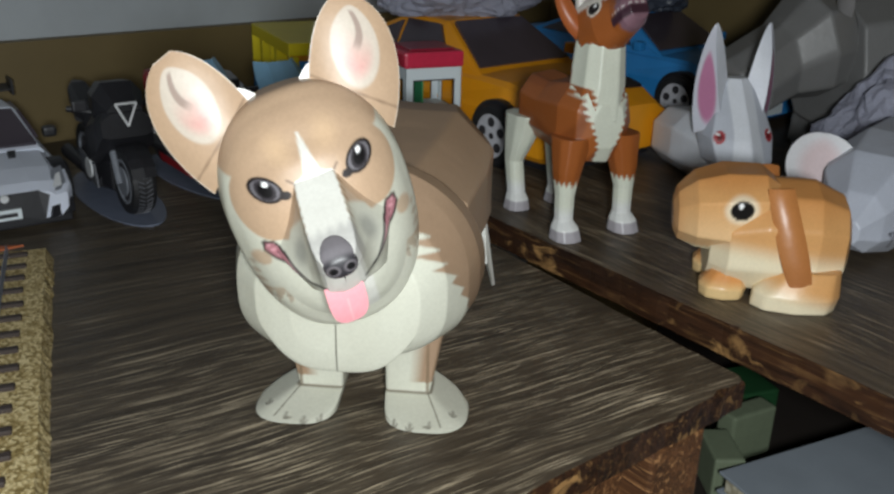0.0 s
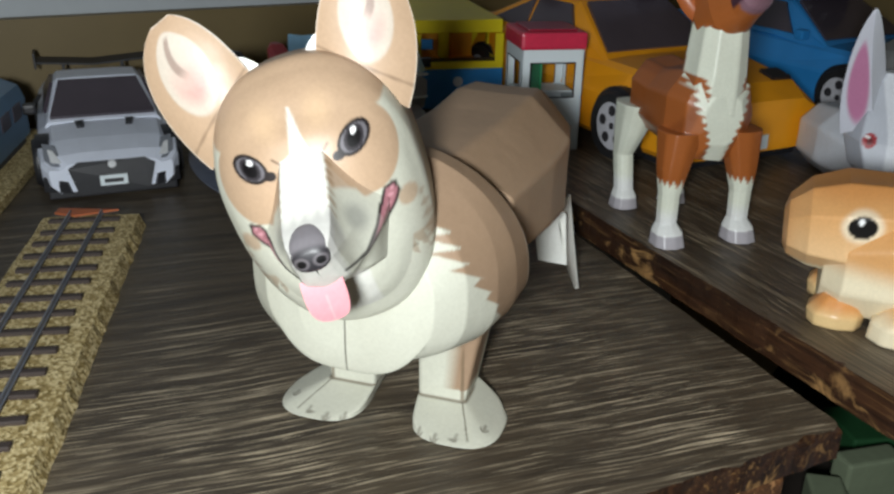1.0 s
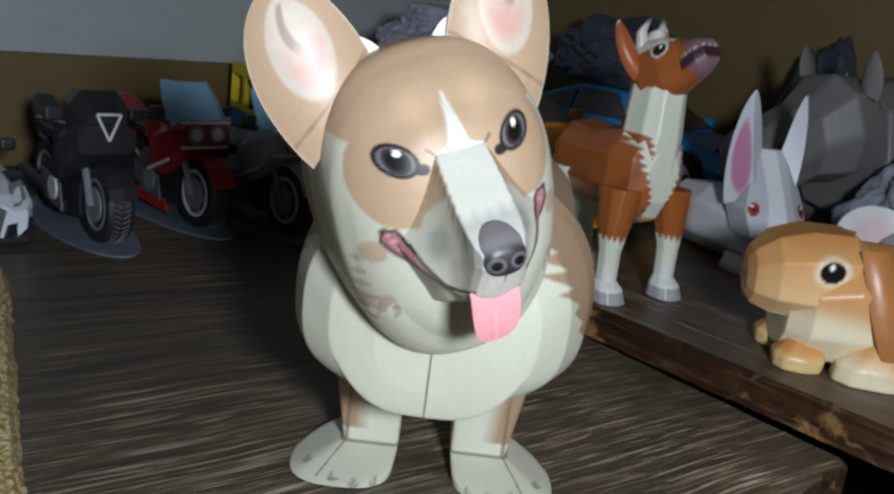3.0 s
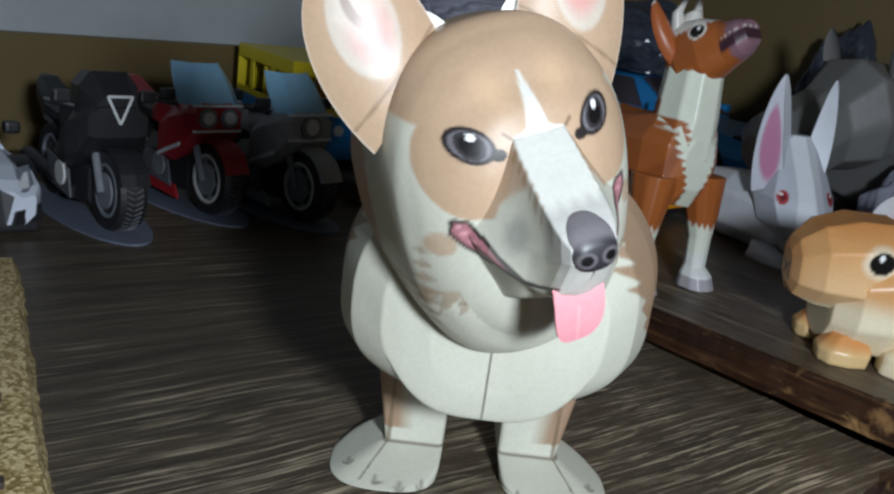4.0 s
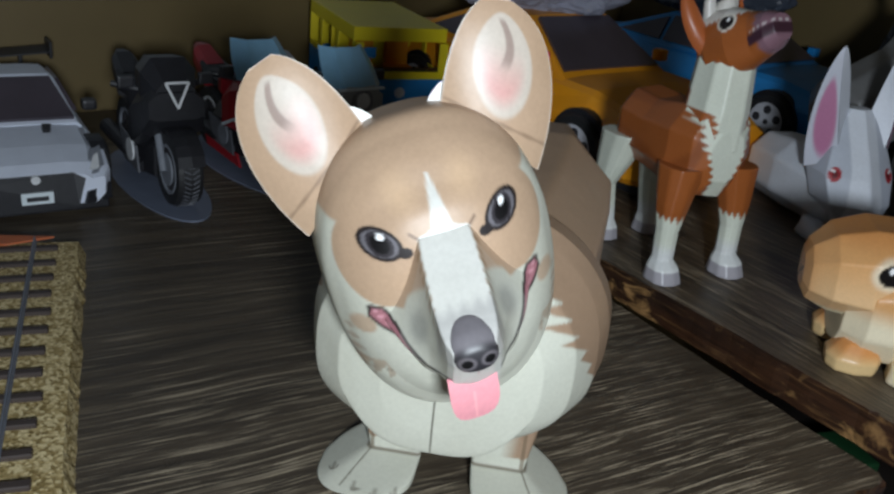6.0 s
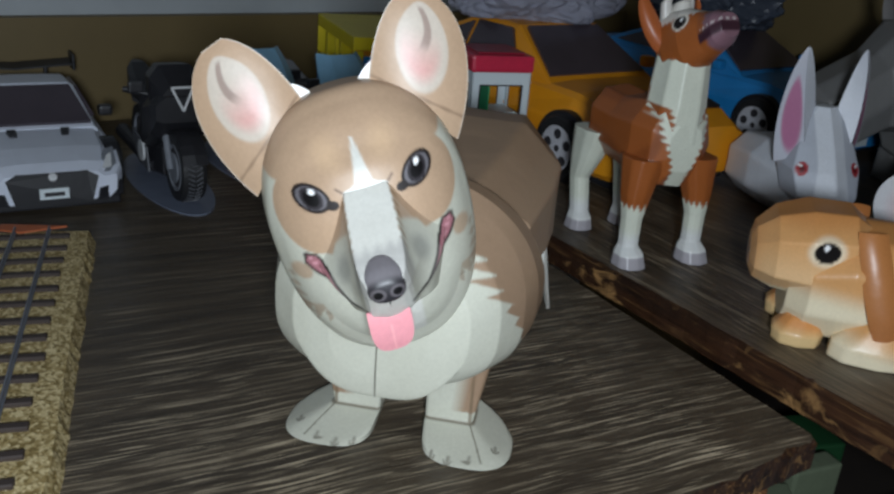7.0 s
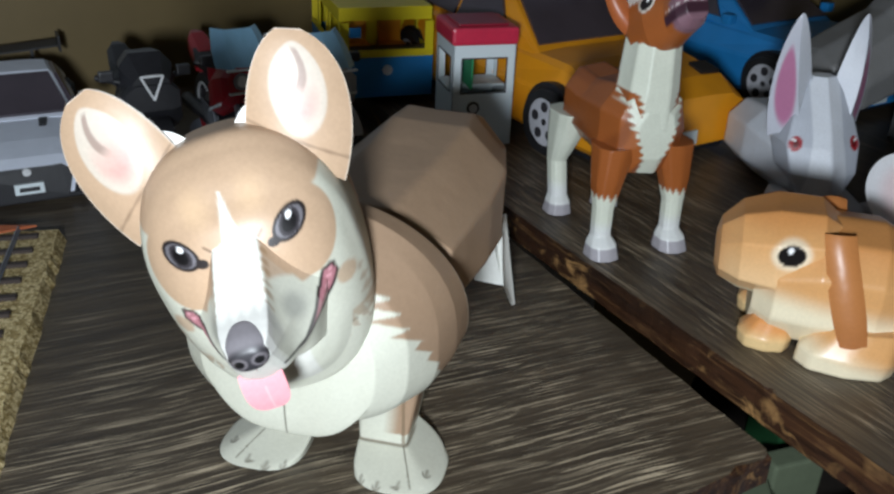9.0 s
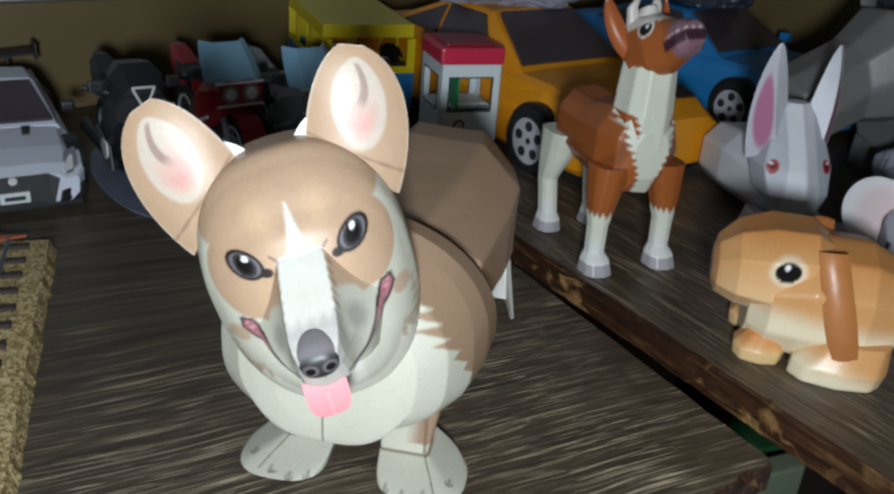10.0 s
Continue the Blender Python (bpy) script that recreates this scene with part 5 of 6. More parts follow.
def coupe(at):
    """A card model of a broad-nosed coupe with a tall rear wing."""
    car = thing("coupe_car", "silver white card model coupe with black grille", "card car", at, None, "card cars")
    L, hw, H = 0.178, 0.0385, 0.052
    secs = [bar_section(-0.50 * L, hw * 0.88, hw * 0.92, hw * 0.80, H * 0.20, H * 0.52, H * 0.68), bar_section(-0.44 * L, hw * 0.96, hw * 1.0, hw * 0.88, H * 0.14, H * 0.50, H * 0.70), bar_section(-0.1 * L, hw * 0.96, hw * 1.0, hw * 0.9, H * 0.14, H * 0.50, H * 0.66),
            bar_section(0.16 * L, hw * 0.96, hw * 0.99, hw * 0.9, H * 0.14, H * 0.48, H * 0.62), bar_section(0.36 * L, hw * 0.97, hw * 1.0, hw * 0.86, H * 0.14, H * 0.46, H * 0.56), bar_section(0.46 * L, hw * 0.95, hw * 0.96, hw * 0.80, H * 0.12, H * 0.40, H * 0.49), bar_section(0.50 * L, hw * 0.84, hw * 0.86, hw * 0.70, H * 0.10, H * 0.34, H * 0.42)]
    part("body", skin(bmesh.new(), secs), SILVER_CARD, car)
    zb, zt, b, tp = H * 0.62, H, hw * 0.88, hw * 0.66
    roof = [bar_section(-0.40 * L, b, b, b * 0.96, zb - 0.002, zb + 0.001, zb + 0.003, 0.0008), bar_section(-0.16 * L, b, (b + tp) / 2, tp, zb - 0.002, (zb + zt) / 2, zt * 0.97, 0.002), bar_section(0.02 * L, b, (b + tp) / 2, tp, zb - 0.002, (zb + zt) / 2, zt, 0.002), bar_section(0.20 * L, b * 0.98, b * 0.97, b * 0.94, zb - 0.004, zb - 0.002, zb, 0.0008)]
    part("cabin", skin(bmesh.new(), roof), SILVER_CARD, car)
    ws = [(0.192 * L, -b * 0.90, zb + 0.0015), (0.192 * L, b * 0.90, zb + 0.0015), (0.035 * L, tp * 0.92, zt * 0.965), (0.035 * L, -tp * 0.92, zt * 0.965)]
    plate_part("windscreen", inset(ws, 0.02), GLASS_DARK, car, 0.0016)
    for k in (-1, 1):
        o = lambda x, z, k=k: (x, k * (b - (b - tp) * (z - zb) / (zt - zb)), z)
        q = [o(-0.28 * L, zb + 0.003), o(0.13 * L, zb + 0.003), o(0.02 * L, zt * 0.94), o(-0.15 * L, zt * 0.93)]
        plate_part("side_window", q if k < 0 else q[::-1], GLASS_DARK, car, 0.0012)
        for x in (-0.29 * L, 0.30 * L):
            bm = bmesh.new()
            tube(bm, (x, k * hw * 0.82, 0.0145), (x, k * hw * 1.006, 0.0145), 0.0155, seg=28)
            part("wheel_arch", bm, BLACK_CARD, car)
            wheel(car, (x, k * hw * 0.95, 0.0140), 0.0138, 0.009, GREY_CARD, 6)
        q = [(0.490 * L, k * hw * 0.62, H * 0.36), (0.470 * L, k * hw * 0.88, H * 0.36), (0.385 * L, k * hw * 0.90, H * 0.535), (0.415 * L, k * hw * 0.74, H * 0.530)]
        plate_part("headlight", q if k > 0 else q[::-1], GREY_CARD, car, 0.0014)
        q = [(0.482 * L, k * hw * 0.66, H * 0.40), (0.468 * L, k * hw * 0.80, H * 0.40), (0.425 * L, k * hw * 0.83, H * 0.50), (0.438 * L, k * hw * 0.76, H * 0.495)]
        plate_part("headlight_lens", q if k > 0 else q[::-1], LAMP_PRINT, car, 0.0017)
        q = [(0.505 * L, k * hw * 0.58, H * 0.10), (0.478 * L, k * hw * 0.94, H * 0.11), (0.476 * L, k * hw * 0.93, H * 0.27), (0.503 * L, k * hw * 0.62, H * 0.22)]
        plate_part("air_intake", q if k > 0 else q[::-1], BLACK_CARD, car, 0.0012)
        q = [(0.265 * L, k * hw * 0.30, H * 0.600), (0.265 * L, k * hw * 0.40, H * 0.597), (0.230 * L, k * hw * 0.43, H * 0.622), (0.230 * L, k * hw * 0.31, H * 0.625)]
        plate_part("bonnet_vent", q if k > 0 else q[::-1], BLACK_CARD, car, 0.0012)
        bm = bmesh.new()
        box(bm, (0.085 * L, k * hw * 1.06 - 0.004, H * 0.66), (0.13 * L, k * hw * 1.06 + 0.004, H * 0.78), 0.0018)
        part("mirror", bm, BLACK_CARD, car)
        bm = bmesh.new()
        box(bm, (-0.40 * L, k * hw * 0.5 - 0.001, H * 0.66), (-0.37 * L, k * hw * 0.5 + 0.001, H * 0.90), 0.0003)
        part("wing_post", bm, BLACK_CARD, car)
        bm = bmesh.new()
        box(bm, (-0.46 * L, k * hw * 0.96 - 0.0008, H * 0.86), (-0.36 * L, k * hw * 0.96 + 0.0008, H * 1.06), 0.0003)
        part("wing_end", bm, BLACK_CARD, car)
    grille = [(0.507 * L, -hw * 0.50, H * 0.09), (0.507 * L, hw * 0.50, H * 0.09), (0.503 * L, hw * 0.60, H * 0.36), (0.493 * L, hw * 0.46, H * 0.42), (0.493 * L, -hw * 0.46, H * 0.42), (0.503 * L, -hw * 0.60, H * 0.36)]
    plate_part("grille", grille, BLACK_CARD, car, 0.0012)
    plate_part("licence_plate", [(0.516 * L, -hw * 0.19, H * 0.16), (0.516 * L, hw * 0.19, H * 0.16), (0.514 * L, hw * 0.19, H * 0.27), (0.514 * L, -hw * 0.19, H * 0.27)], WHITE_CARD, car, 0.0010)
    plate_part("plate_bar", [(0.524 * L, -hw * 0.13, H * 0.195), (0.524 * L, hw * 0.13, H * 0.195), (0.523 * L, hw * 0.13, H * 0.235), (0.523 * L, -hw * 0.13, H * 0.235)], BLACK_CARD, car, 0.0004)
    bm = bmesh.new()
    tube(bm, (0.499 * L, 0, H * 0.385), (0.509 * L, 0, H * 0.38), 0.0022, seg=16)
    part("badge", bm, LAMP_PRINT, car)
    bm = bmesh.new()
    rows = []
    for i in range(9):
        y = -hw * 0.96 + 2 * hw * 0.96 * i / 8
        z = H * (0.90 + 0.05 * abs(i - 4) / 4)
        rows.append([(-0.455 * L, y, z), (-0.37 * L, y, z - 0.0015), (-0.37 * L, y, z - 0.0005), (-0.455 * L, y, z + 0.001)])
    part("rear_wing", skin(bm, rows), BLACK_CARD, car)
    bm = bmesh.new()
    box(bm, (0.10 * L, -hw * 0.9, H * 0.02), (0.49 * L, hw * 0.9, H * 0.13), 0.001)
    part("underside", bm, BLACK_CARD, car)
    return car


coupe(pose(-0.267, 0.285, 0.0, 0, 0, -54))


def motorbike(at, paint, screen, lamps, label, tail):
    """A card motorbike leaning on its stand on an oval base plate; x ahead, wheelbase about 7.5 cm."""
    bike = thing("motorcycle", label, "card motorcycle", at, None, "card motorcycles")
    bm = bmesh.new()
    prism(bm, [(0.054 * math.cos(a) * (1.25 if math.cos(a) > 0 else 1.1) - 0.004, 0.021 * math.sin(a)) for a in [2 * math.pi * i / 40 for i in range(40)]], 0.0, 0.0009)
    part("base_plate", bm, BASE_CARD, bike)
    R, wx = 0.0198, 0.037
    wheel(bike, (wx, 0, R + 0.001), R, 0.013, SLOT if not lamps else GREY_CARD, 6, "front_wheel")
    wheel(bike, (-wx, 0, R + 0.001), R, 0.013, BLACK_CARD, 6, "rear_wheel")
    for k in (-1, 1):
        bm = bmesh.new()
        tube(bm, (wx, k * 0.0085, R), (wx - 0.017, k * 0.0075, 0.052), 0.0019, seg=10)
        part("fork_leg", bm, GREY_CARD, bike)
        bm = bmesh.new()
        tube(bm, (wx, k * 0.0062, R + 0.001), (wx, k * 0.0072, R + 0.001), R * 0.44, seg=24)
        part("brake_disc", bm, GREY_CARD, bike)
        bm = bmesh.new()
        tube(bm, (wx - 0.020, k * 0.004, 0.056), (wx - 0.030, k * 0.025, 0.060), 0.0017, seg=10)
        part("handlebar", bm, BLACK_CARD, bike)
        bm = bmesh.new()
        box(bm, (wx - 0.020, k * 0.021 - 0.004, 0.0605), (wx - 0.016, k * 0.021 + 0.004, 0.0665), 0.001)
        part("mirror", bm, BLACK_CARD, bike)
        bm = bmesh.new()
        tube(bm, (0.010, k * 0.010, 0.014), (-0.052, k * 0.013, 0.020), 0.0036, 0.0046, seg=12)
        part("exhaust", bm, BLACK_CARD, bike)
    for k in (-1, 1):
        for x0, r0 in ((wx, 0.60), (-wx, 0.60)):
            bm = bmesh.new()
            hoop = [[(x0 + R * q * math.cos(a), k * y, R + 0.001 + R * q * math.sin(a)) for q, y in ((r0, 0.0050), (r0 + 0.07, 0.0050), (r0 + 0.07, 0.0066), (r0, 0.0066))] for a in [2 * math.pi * i / 28 for i in range(29)]]
            part("rim_ring", skin(bm, hoop, False), LAMP_PRINT if lamps else GREY_CARD, bike)
        plate_part("frame_plate", [(0.014, k * 0.0142, 0.012), (-0.012, k * 0.0142, 0.014), (-0.020, k * 0.0142, 0.030), (0.010, k * 0.0142, 0.026)][::k], TREAD_GREY, bike, 0.0005)
        bm = bmesh.new()
        tube(bm, (0.002, k * 0.0142, 0.022), (0.002, k * 0.0158, 0.022), 0.0062, seg=20)
        part("engine_cover", bm, LAMP_PRINT if not lamps else GREY_CARD, bike)
        if lamps:
            plate_part("side_stripe", [(0.026, k * 0.0170, 0.037), (0.002, k * 0.0160, 0.027), (0.002, k * 0.0160, 0.029), (0.026, k * 0.0170, 0.039)][::k], WHITE_CARD, bike, 0.0004)
            plate_part("belly_pan", [(0.020, k * 0.0128, 0.006), (-0.024, k * 0.0128, 0.008), (-0.028, k * 0.0128, 0.015), (0.016, k * 0.0128, 0.013)][::k], paint, bike, 0.0006)
    if lamps:
        bm = bmesh.new()
        box(bm, (0.0345, -0.0146, 0.0455), (0.0362, 0.0146, 0.0468), 0.0003)
        part("nose_stripe", bm, WHITE_CARD, bike)
        bm = bmesh.new()
        box(bm, (0.0335, -0.0150, 0.0592), (0.0362, 0.0150, 0.0604), 0.0003)
        part("screen_edge", bm, WHITE_CARD, bike)
    bm = bmesh.new()
    for i in range(44):
        a = 2 * math.pi * i / 44
        for k in (-1, 1):
            lo = Vector((wx + (R + 0.0001) * math.cos(a), k * 0.0005, R + 0.001 + (R + 0.0001) * math.sin(a)))
            hi = Vector((wx + (R + 0.0001) * math.cos(a + 0.10), k * 0.0040, R + 0.001 + (R + 0.0001) * math.sin(a + 0.10)))
            tube(bm, lo, hi, 0.00035, seg=5)
    part("tread", bm, TREAD_GREY, bike)
    bm = bmesh.new()
    arc = []
    for i in range(9):
        a = radians(20 + 120 * i / 8)
        arc.append([(wx + (R + q) * math.cos(a), y, R + (R + q) * math.sin(a)) for q, y in ((0.001, -0.007), (0.0025, -0.007), (0.0032, 0), (0.0025, 0.007), (0.001, 0.007), (0.0016, 0))])
    part("mudguard", skin(bm, arc), paint, bike)

    def hump(name, rows, mat):
        rings = [[(x, hw * sx, zl + (zh - zl) * sz) for sx, sz in ((-1, 0.1), (-1, 0.7), (-0.6, 1), (0.6, 1), (1, 0.7), (1, 0.1), (0.7, 0), (-0.7, 0))] for x, hw, zl, zh in rows]
        part(name, skin(bmesh.new(), rings), mat, bike)
    hump("engine", [(0.020, 0.008, 0.010, 0.034), (0.006, 0.012, 0.009, 0.038), (-0.020, 0.012, 0.010, 0.036), (-0.026, 0.008, 0.014, 0.032)], BLACK_CARD)
    hump("fairing", [(0.0352, 0.0145, 0.046, 0.0605), (0.028, 0.0165, 0.036, 0.063), (0.012, 0.0165, 0.026, 0.060), (0.000, 0.0150, 0.024, 0.052)], paint)
    hump("tank", [(0.004, 0.010, 0.044, 0.058), (-0.006, 0.0125, 0.042, 0.061), (-0.020, 0.008, 0.042, 0.053)], paint)
    hump("seat", [(-0.018, 0.008, 0.043, 0.050), (-0.036, 0.010, 0.045, 0.052), (-0.046, 0.008, 0.050, 0.056)], BLACK_CARD)
    hump("tail", [(-0.040, 0.009, 0.040, 0.054), (-0.058, 0.007, 0.050, 0.062), (-0.066, 0.003, 0.057, 0.062)], tail)
    if screen:
        rings = []
        for i in range(7):
            t = i / 6
            hw, x, z = 0.0180 * (1 - 0.22 * t * t), 0.034 - 0.017 * t, 0.060 + 0.022 * t - 0.002 * t * t
            rings.append([(x - 0.008, -hw, z), (x, -hw * 0.6, z), (x + 0.0012, 0, z), (x, hw * 0.6, z), (x - 0.008, hw, z), (x - 0.009, hw, z - 0.0005), (x - 0.0015, hw * 0.5, z - 0.0006), (x - 0.0015, -hw * 0.5, z - 0.0006), (x - 0.009, -hw, z - 0.0005)])
        part("windscreen", skin(bmesh.new(), rings), GLASS_BLUE, bike)
    else:
        hump("cowl", [(0.034, 0.010, 0.052, 0.066), (0.022, 0.0145, 0.052, 0.076), (0.006, 0.012, 0.054, 0.074)], BLACK_CARD)
        bm = bmesh.new()
        for a, b in (((0.0365, -0.006, 0.066), (0.0365, 0.006, 0.066)), ((0.0365, -0.006, 0.066), (0.0375, 0.0, 0.053)), ((0.0365, 0.006, 0.066), (0.0375, 0.0, 0.053))):
            tube(bm, a, b, 0.0007, seg=8)
        part("headlight_trim", bm, LAMP_PRINT, bike)
    for y in ((-0.0065, 0.0065) if lamps == 2 else (0.0,) if lamps == 1 else ()):
        r = 0.0052 if lamps == 2 else 0.0068
        bm = bmesh.new()
        tube(bm, (0.034, y, 0.053), (0.0368, y, 0.0533), r, seg=22)
        lamp = part("headlight", bm, GREY_CARD, bike)
        bm = bmesh.new()
        tube(bm, (0.0360, y, 0.0533), (0.0376, y, 0.0534), r * 0.72, r * 0.6, seg=22)
        part("headlight_lens", bm, LAMP_PRINT, lamp)
    return bike


motorbike(pose(-0.1790, 0.2800, 0, 0, 0, -52), BLACK_CARD, False, 0, "black card motorcycle with a fat front tyre on an oval base", BLACK_CARD)
motorbike(pose(-0.1425, 0.3275, 0, 0, 0, -48), RED_CARD, True, 2, "red card motorcycle with pale blue windscreen on an oval base", RED_CARD)
motorbike(pose(-0.0935, 0.3335, 0, 0, 0, -48), PEARL_CARD, True, 1, "grey card motorcycle with one round headlamp on an oval base", PEARL_CARD)


def van(at):
    """A small card van, blue below and yellow above, its window openings cut through."""
    v = thing("van", "yellow and blue card van with cut-out windows", "card van", at, None, "card cars")
    L, hw, H, t = 0.115, 0.0325, 0.067, 0.0012
    zb = 0.034

    def wall(name, lo, hi, mat):
        bm = bmesh.new()
        box(bm, lo, hi, 0.0003)
        return part(name, bm, mat, v)
    wall("lower_front", (L / 2 - t, -hw, 0.006), (L / 2, hw, zb), BLUE_CARD)
    wall("lower_rear", (-L / 2, -hw, 0.006), (-L / 2 + t, hw, zb), BLUE_CARD)
    wall("lower_side", (-L / 2 + t, -hw, 0.006), (L / 2 - t, -hw + t, zb), BLUE_CARD)
    wall("lower_side", (-L / 2 + t, hw - t, 0.006), (L / 2 - t, hw, zb), BLUE_CARD)
    wall("roof", (-L / 2, -hw, H - 0.009), (L / 2 - 0.004, hw, H), YELLOW_CARD)
    wall("waist_front", (L / 2 - t, -hw, zb), (L / 2 + 0.0005, hw, zb + 0.005), YELLOW_CARD)
    wall("rear_panel", (-L / 2, -hw, zb), (-L / 2 + t, hw, H - 0.009), YELLOW_CARD)
    for k in (-1, 1):
        y0, y1 = sorted((k * hw, k * (hw - t)))
        wall("front_pillar", (L / 2 - 0.007, y0, zb), (L / 2, y1 if k < 0 else y1, H - 0.009), YELLOW_CARD)
        wall("front_frame", (L / 2 - t, min(k * hw, k * (hw - 0.006)), zb + 0.005), (L / 2 + 0.0004, max(k * hw, k * (hw - 0.006)), H - 0.009), YELLOW_CARD)
        wall("side_waist", (-L / 2 + t, y0, zb), (L / 2 - 0.007, y1, zb + 0.004), YELLOW_CARD)
        for x in (-0.030, 0.012):
            wall("side_pillar", (x, y0, zb + 0.004), (x + 0.007, y1, H - 0.009), YELLOW_CARD)
        for x in (-0.034, 0.034):
            wheel(v, (x, k * (hw - 0.003), 0.011), 0.0108, 0.007, RIM)
    wall("floor_pan", (-L / 2 + t, -hw + t, 0.006), (L / 2 - t, hw - t, 0.008), BLUE_CARD)
    wall("bulkhead", (-0.004, -hw + t, 0.008), (-0.0028, hw - t, H - 0.01), YELLOW_CARD)
    for k in (-1, 1):
        wall("seat", (0.008, k * 0.013 - 0.009, 0.010), (0.024, k * 0.013 + 0.009, 0.034), ORANGE_CARD)
        wall("seat_back", (0.006, k * 0.013 - 0.008, 0.034), (0.012, k * 0.013 + 0.008, 0.052), ORANGE_CARD)
    wall("dashboard", (0.044, -hw + t, zb - 0.004), (0.055, hw - t, zb + 0.005), BLACK_CARD)
    wall("sticker", (L / 2 + 0.0006, -hw + 0.006, H - 0.019), (L / 2 + 0.0012, -hw + 0.014, H - 0.012), BLUE_CARD)
    bm = bmesh.new()
    tube(bm, (L / 2, 0, 0.025), (L / 2 + 0.001, 0, 0.025), 0.0035, seg=18)
    part("badge", bm, LAMP_PRINT, v)
    return v


van(pose(-0.083, 0.450, SHELF_Z, 0, 0, -64))


def fuel_pump(at):
    """A hollow card petrol pump with a red cap and cut-out windows."""
    p = thing("fuel_pump", "white card petrol pump with red top and green window", "card model", at)
    a, H, t = 0.0195, 0.063, 0.0010

    def wall(name, lo, hi, mat, bev=0.0002):
        bm = bmesh.new()
        box(bm, lo, hi, bev)
        return part(name, bm, mat, p)
    for i in range(4):
        piv = Matrix.Rotation(i * math.pi / 2, 4, "Z")
        for name, lo, hi in (("lower_panel", (-a, -a, 0.0), (a, -a + t, 0.034)), ("upper_panel", (-a, -a, 0.055), (a, -a + t, H)), ("side_strip", (-a, -a, 0.034), (-a + 0.0055, -a + t, 0.055)), ("side_strip", (a - 0.0055, -a, 0.034), (a, -a + t, 0.055))):
            ob = wall(name, lo, hi, WHITE_CARD)
            ob.matrix_basis = piv
        bm = bmesh.new()
        for lo, hi in (((-a + 0.005, -a - 0.0003, 0.0335), (a - 0.005, -a, 0.0343)), ((-a + 0.005, -a - 0.0003, 0.0547), (a - 0.005, -a, 0.0555)), ((-a + 0.005, -a - 0.0003, 0.0343), (-a + 0.0058, -a, 0.0547)), ((a - 0.0058, -a - 0.0003, 0.0343), (a - 0.005, -a, 0.0547))):
            box(bm, lo, hi)
        ob = part("window_trim", bm, BLACK_CARD, p)
        ob.matrix_basis = piv
    ob = wall("screen", (-a + 0.0058, -0.006, 0.034), (a - 0.0058, -0.005, 0.055), GREEN_CARD)
    ob.matrix_basis = Matrix.Rotation(-math.pi / 2, 4, "Z")
    wall("counter", (-a + t, -0.003, 0.0330), (a - t, a - t, 0.0345), WHITE_CARD)
    cap = wall("cap", (-a - 0.0012, -a - 0.0012, H), (a + 0.0012, a + 0.0012, H + 0.0105), plain("cap_red", srgb(206, 46, 76), 0.35), 0.002)
    wall("cap_top", (-a + 0.004, -a + 0.004, H + 0.0106), (a - 0.004, a - 0.004, H + 0.0118), plain("cap_red_dark", srgb(150, 34, 56), 0.35), 0.0006)
    for nm, r, m, d in (("dial", 0.0040, BLACK_CARD, 0.0006), ("dial_face", 0.0027, LAMP_PRINT, 0.0010)):
        bm = bmesh.new()
        tube(bm, (-0.006, -a, 0.0245), (-0.006, -a - d, 0.0245), r, seg=20)
        part(nm, bm, m, p)
    return p


fuel_pump(pose(0.008, 0.350, SHELF_Z, 0, 0, 24))


# ---- model railway, bag, clutter below ----
def speckled(name, a, b, c, size):
    m, nt, nodes, links, bsdf = shader(name)
    vec = coords(nt)
    v = nodes.new("ShaderNodeTexVoronoi")
    v.inputs["Scale"].default_value = size
    links.new(vec, v.inputs["Vector"])
    bw = nodes.new("ShaderNodeSeparateColor")
    links.new(v.outputs["Color"], bw.inputs["Color"])
    col = ramp(nt, bw.outputs["Red"], [(0.1, a), (0.5, b), (0.85, c)])
    links.new(col, bsdf.inputs["Base Color"])
    bsdf.inputs["Roughness"].default_value = 0.7
    bump(nt, v.outputs["Distance"], 0.4, 0.0006)
    return m


BALLAST = speckled("printed_ballast", srgb(128, 108, 62), srgb(176, 154, 104), srgb(214, 196, 150), 900)
SLEEPER = plain("sleeper_brown", srgb(62, 52, 48), 0.6)
RAIL = plain("rail_grey", srgb(120, 124, 134), 0.35, metal=0.3)
ORANGE_BROWN = plain("brick_orange", srgb(178, 96, 56), 0.6)


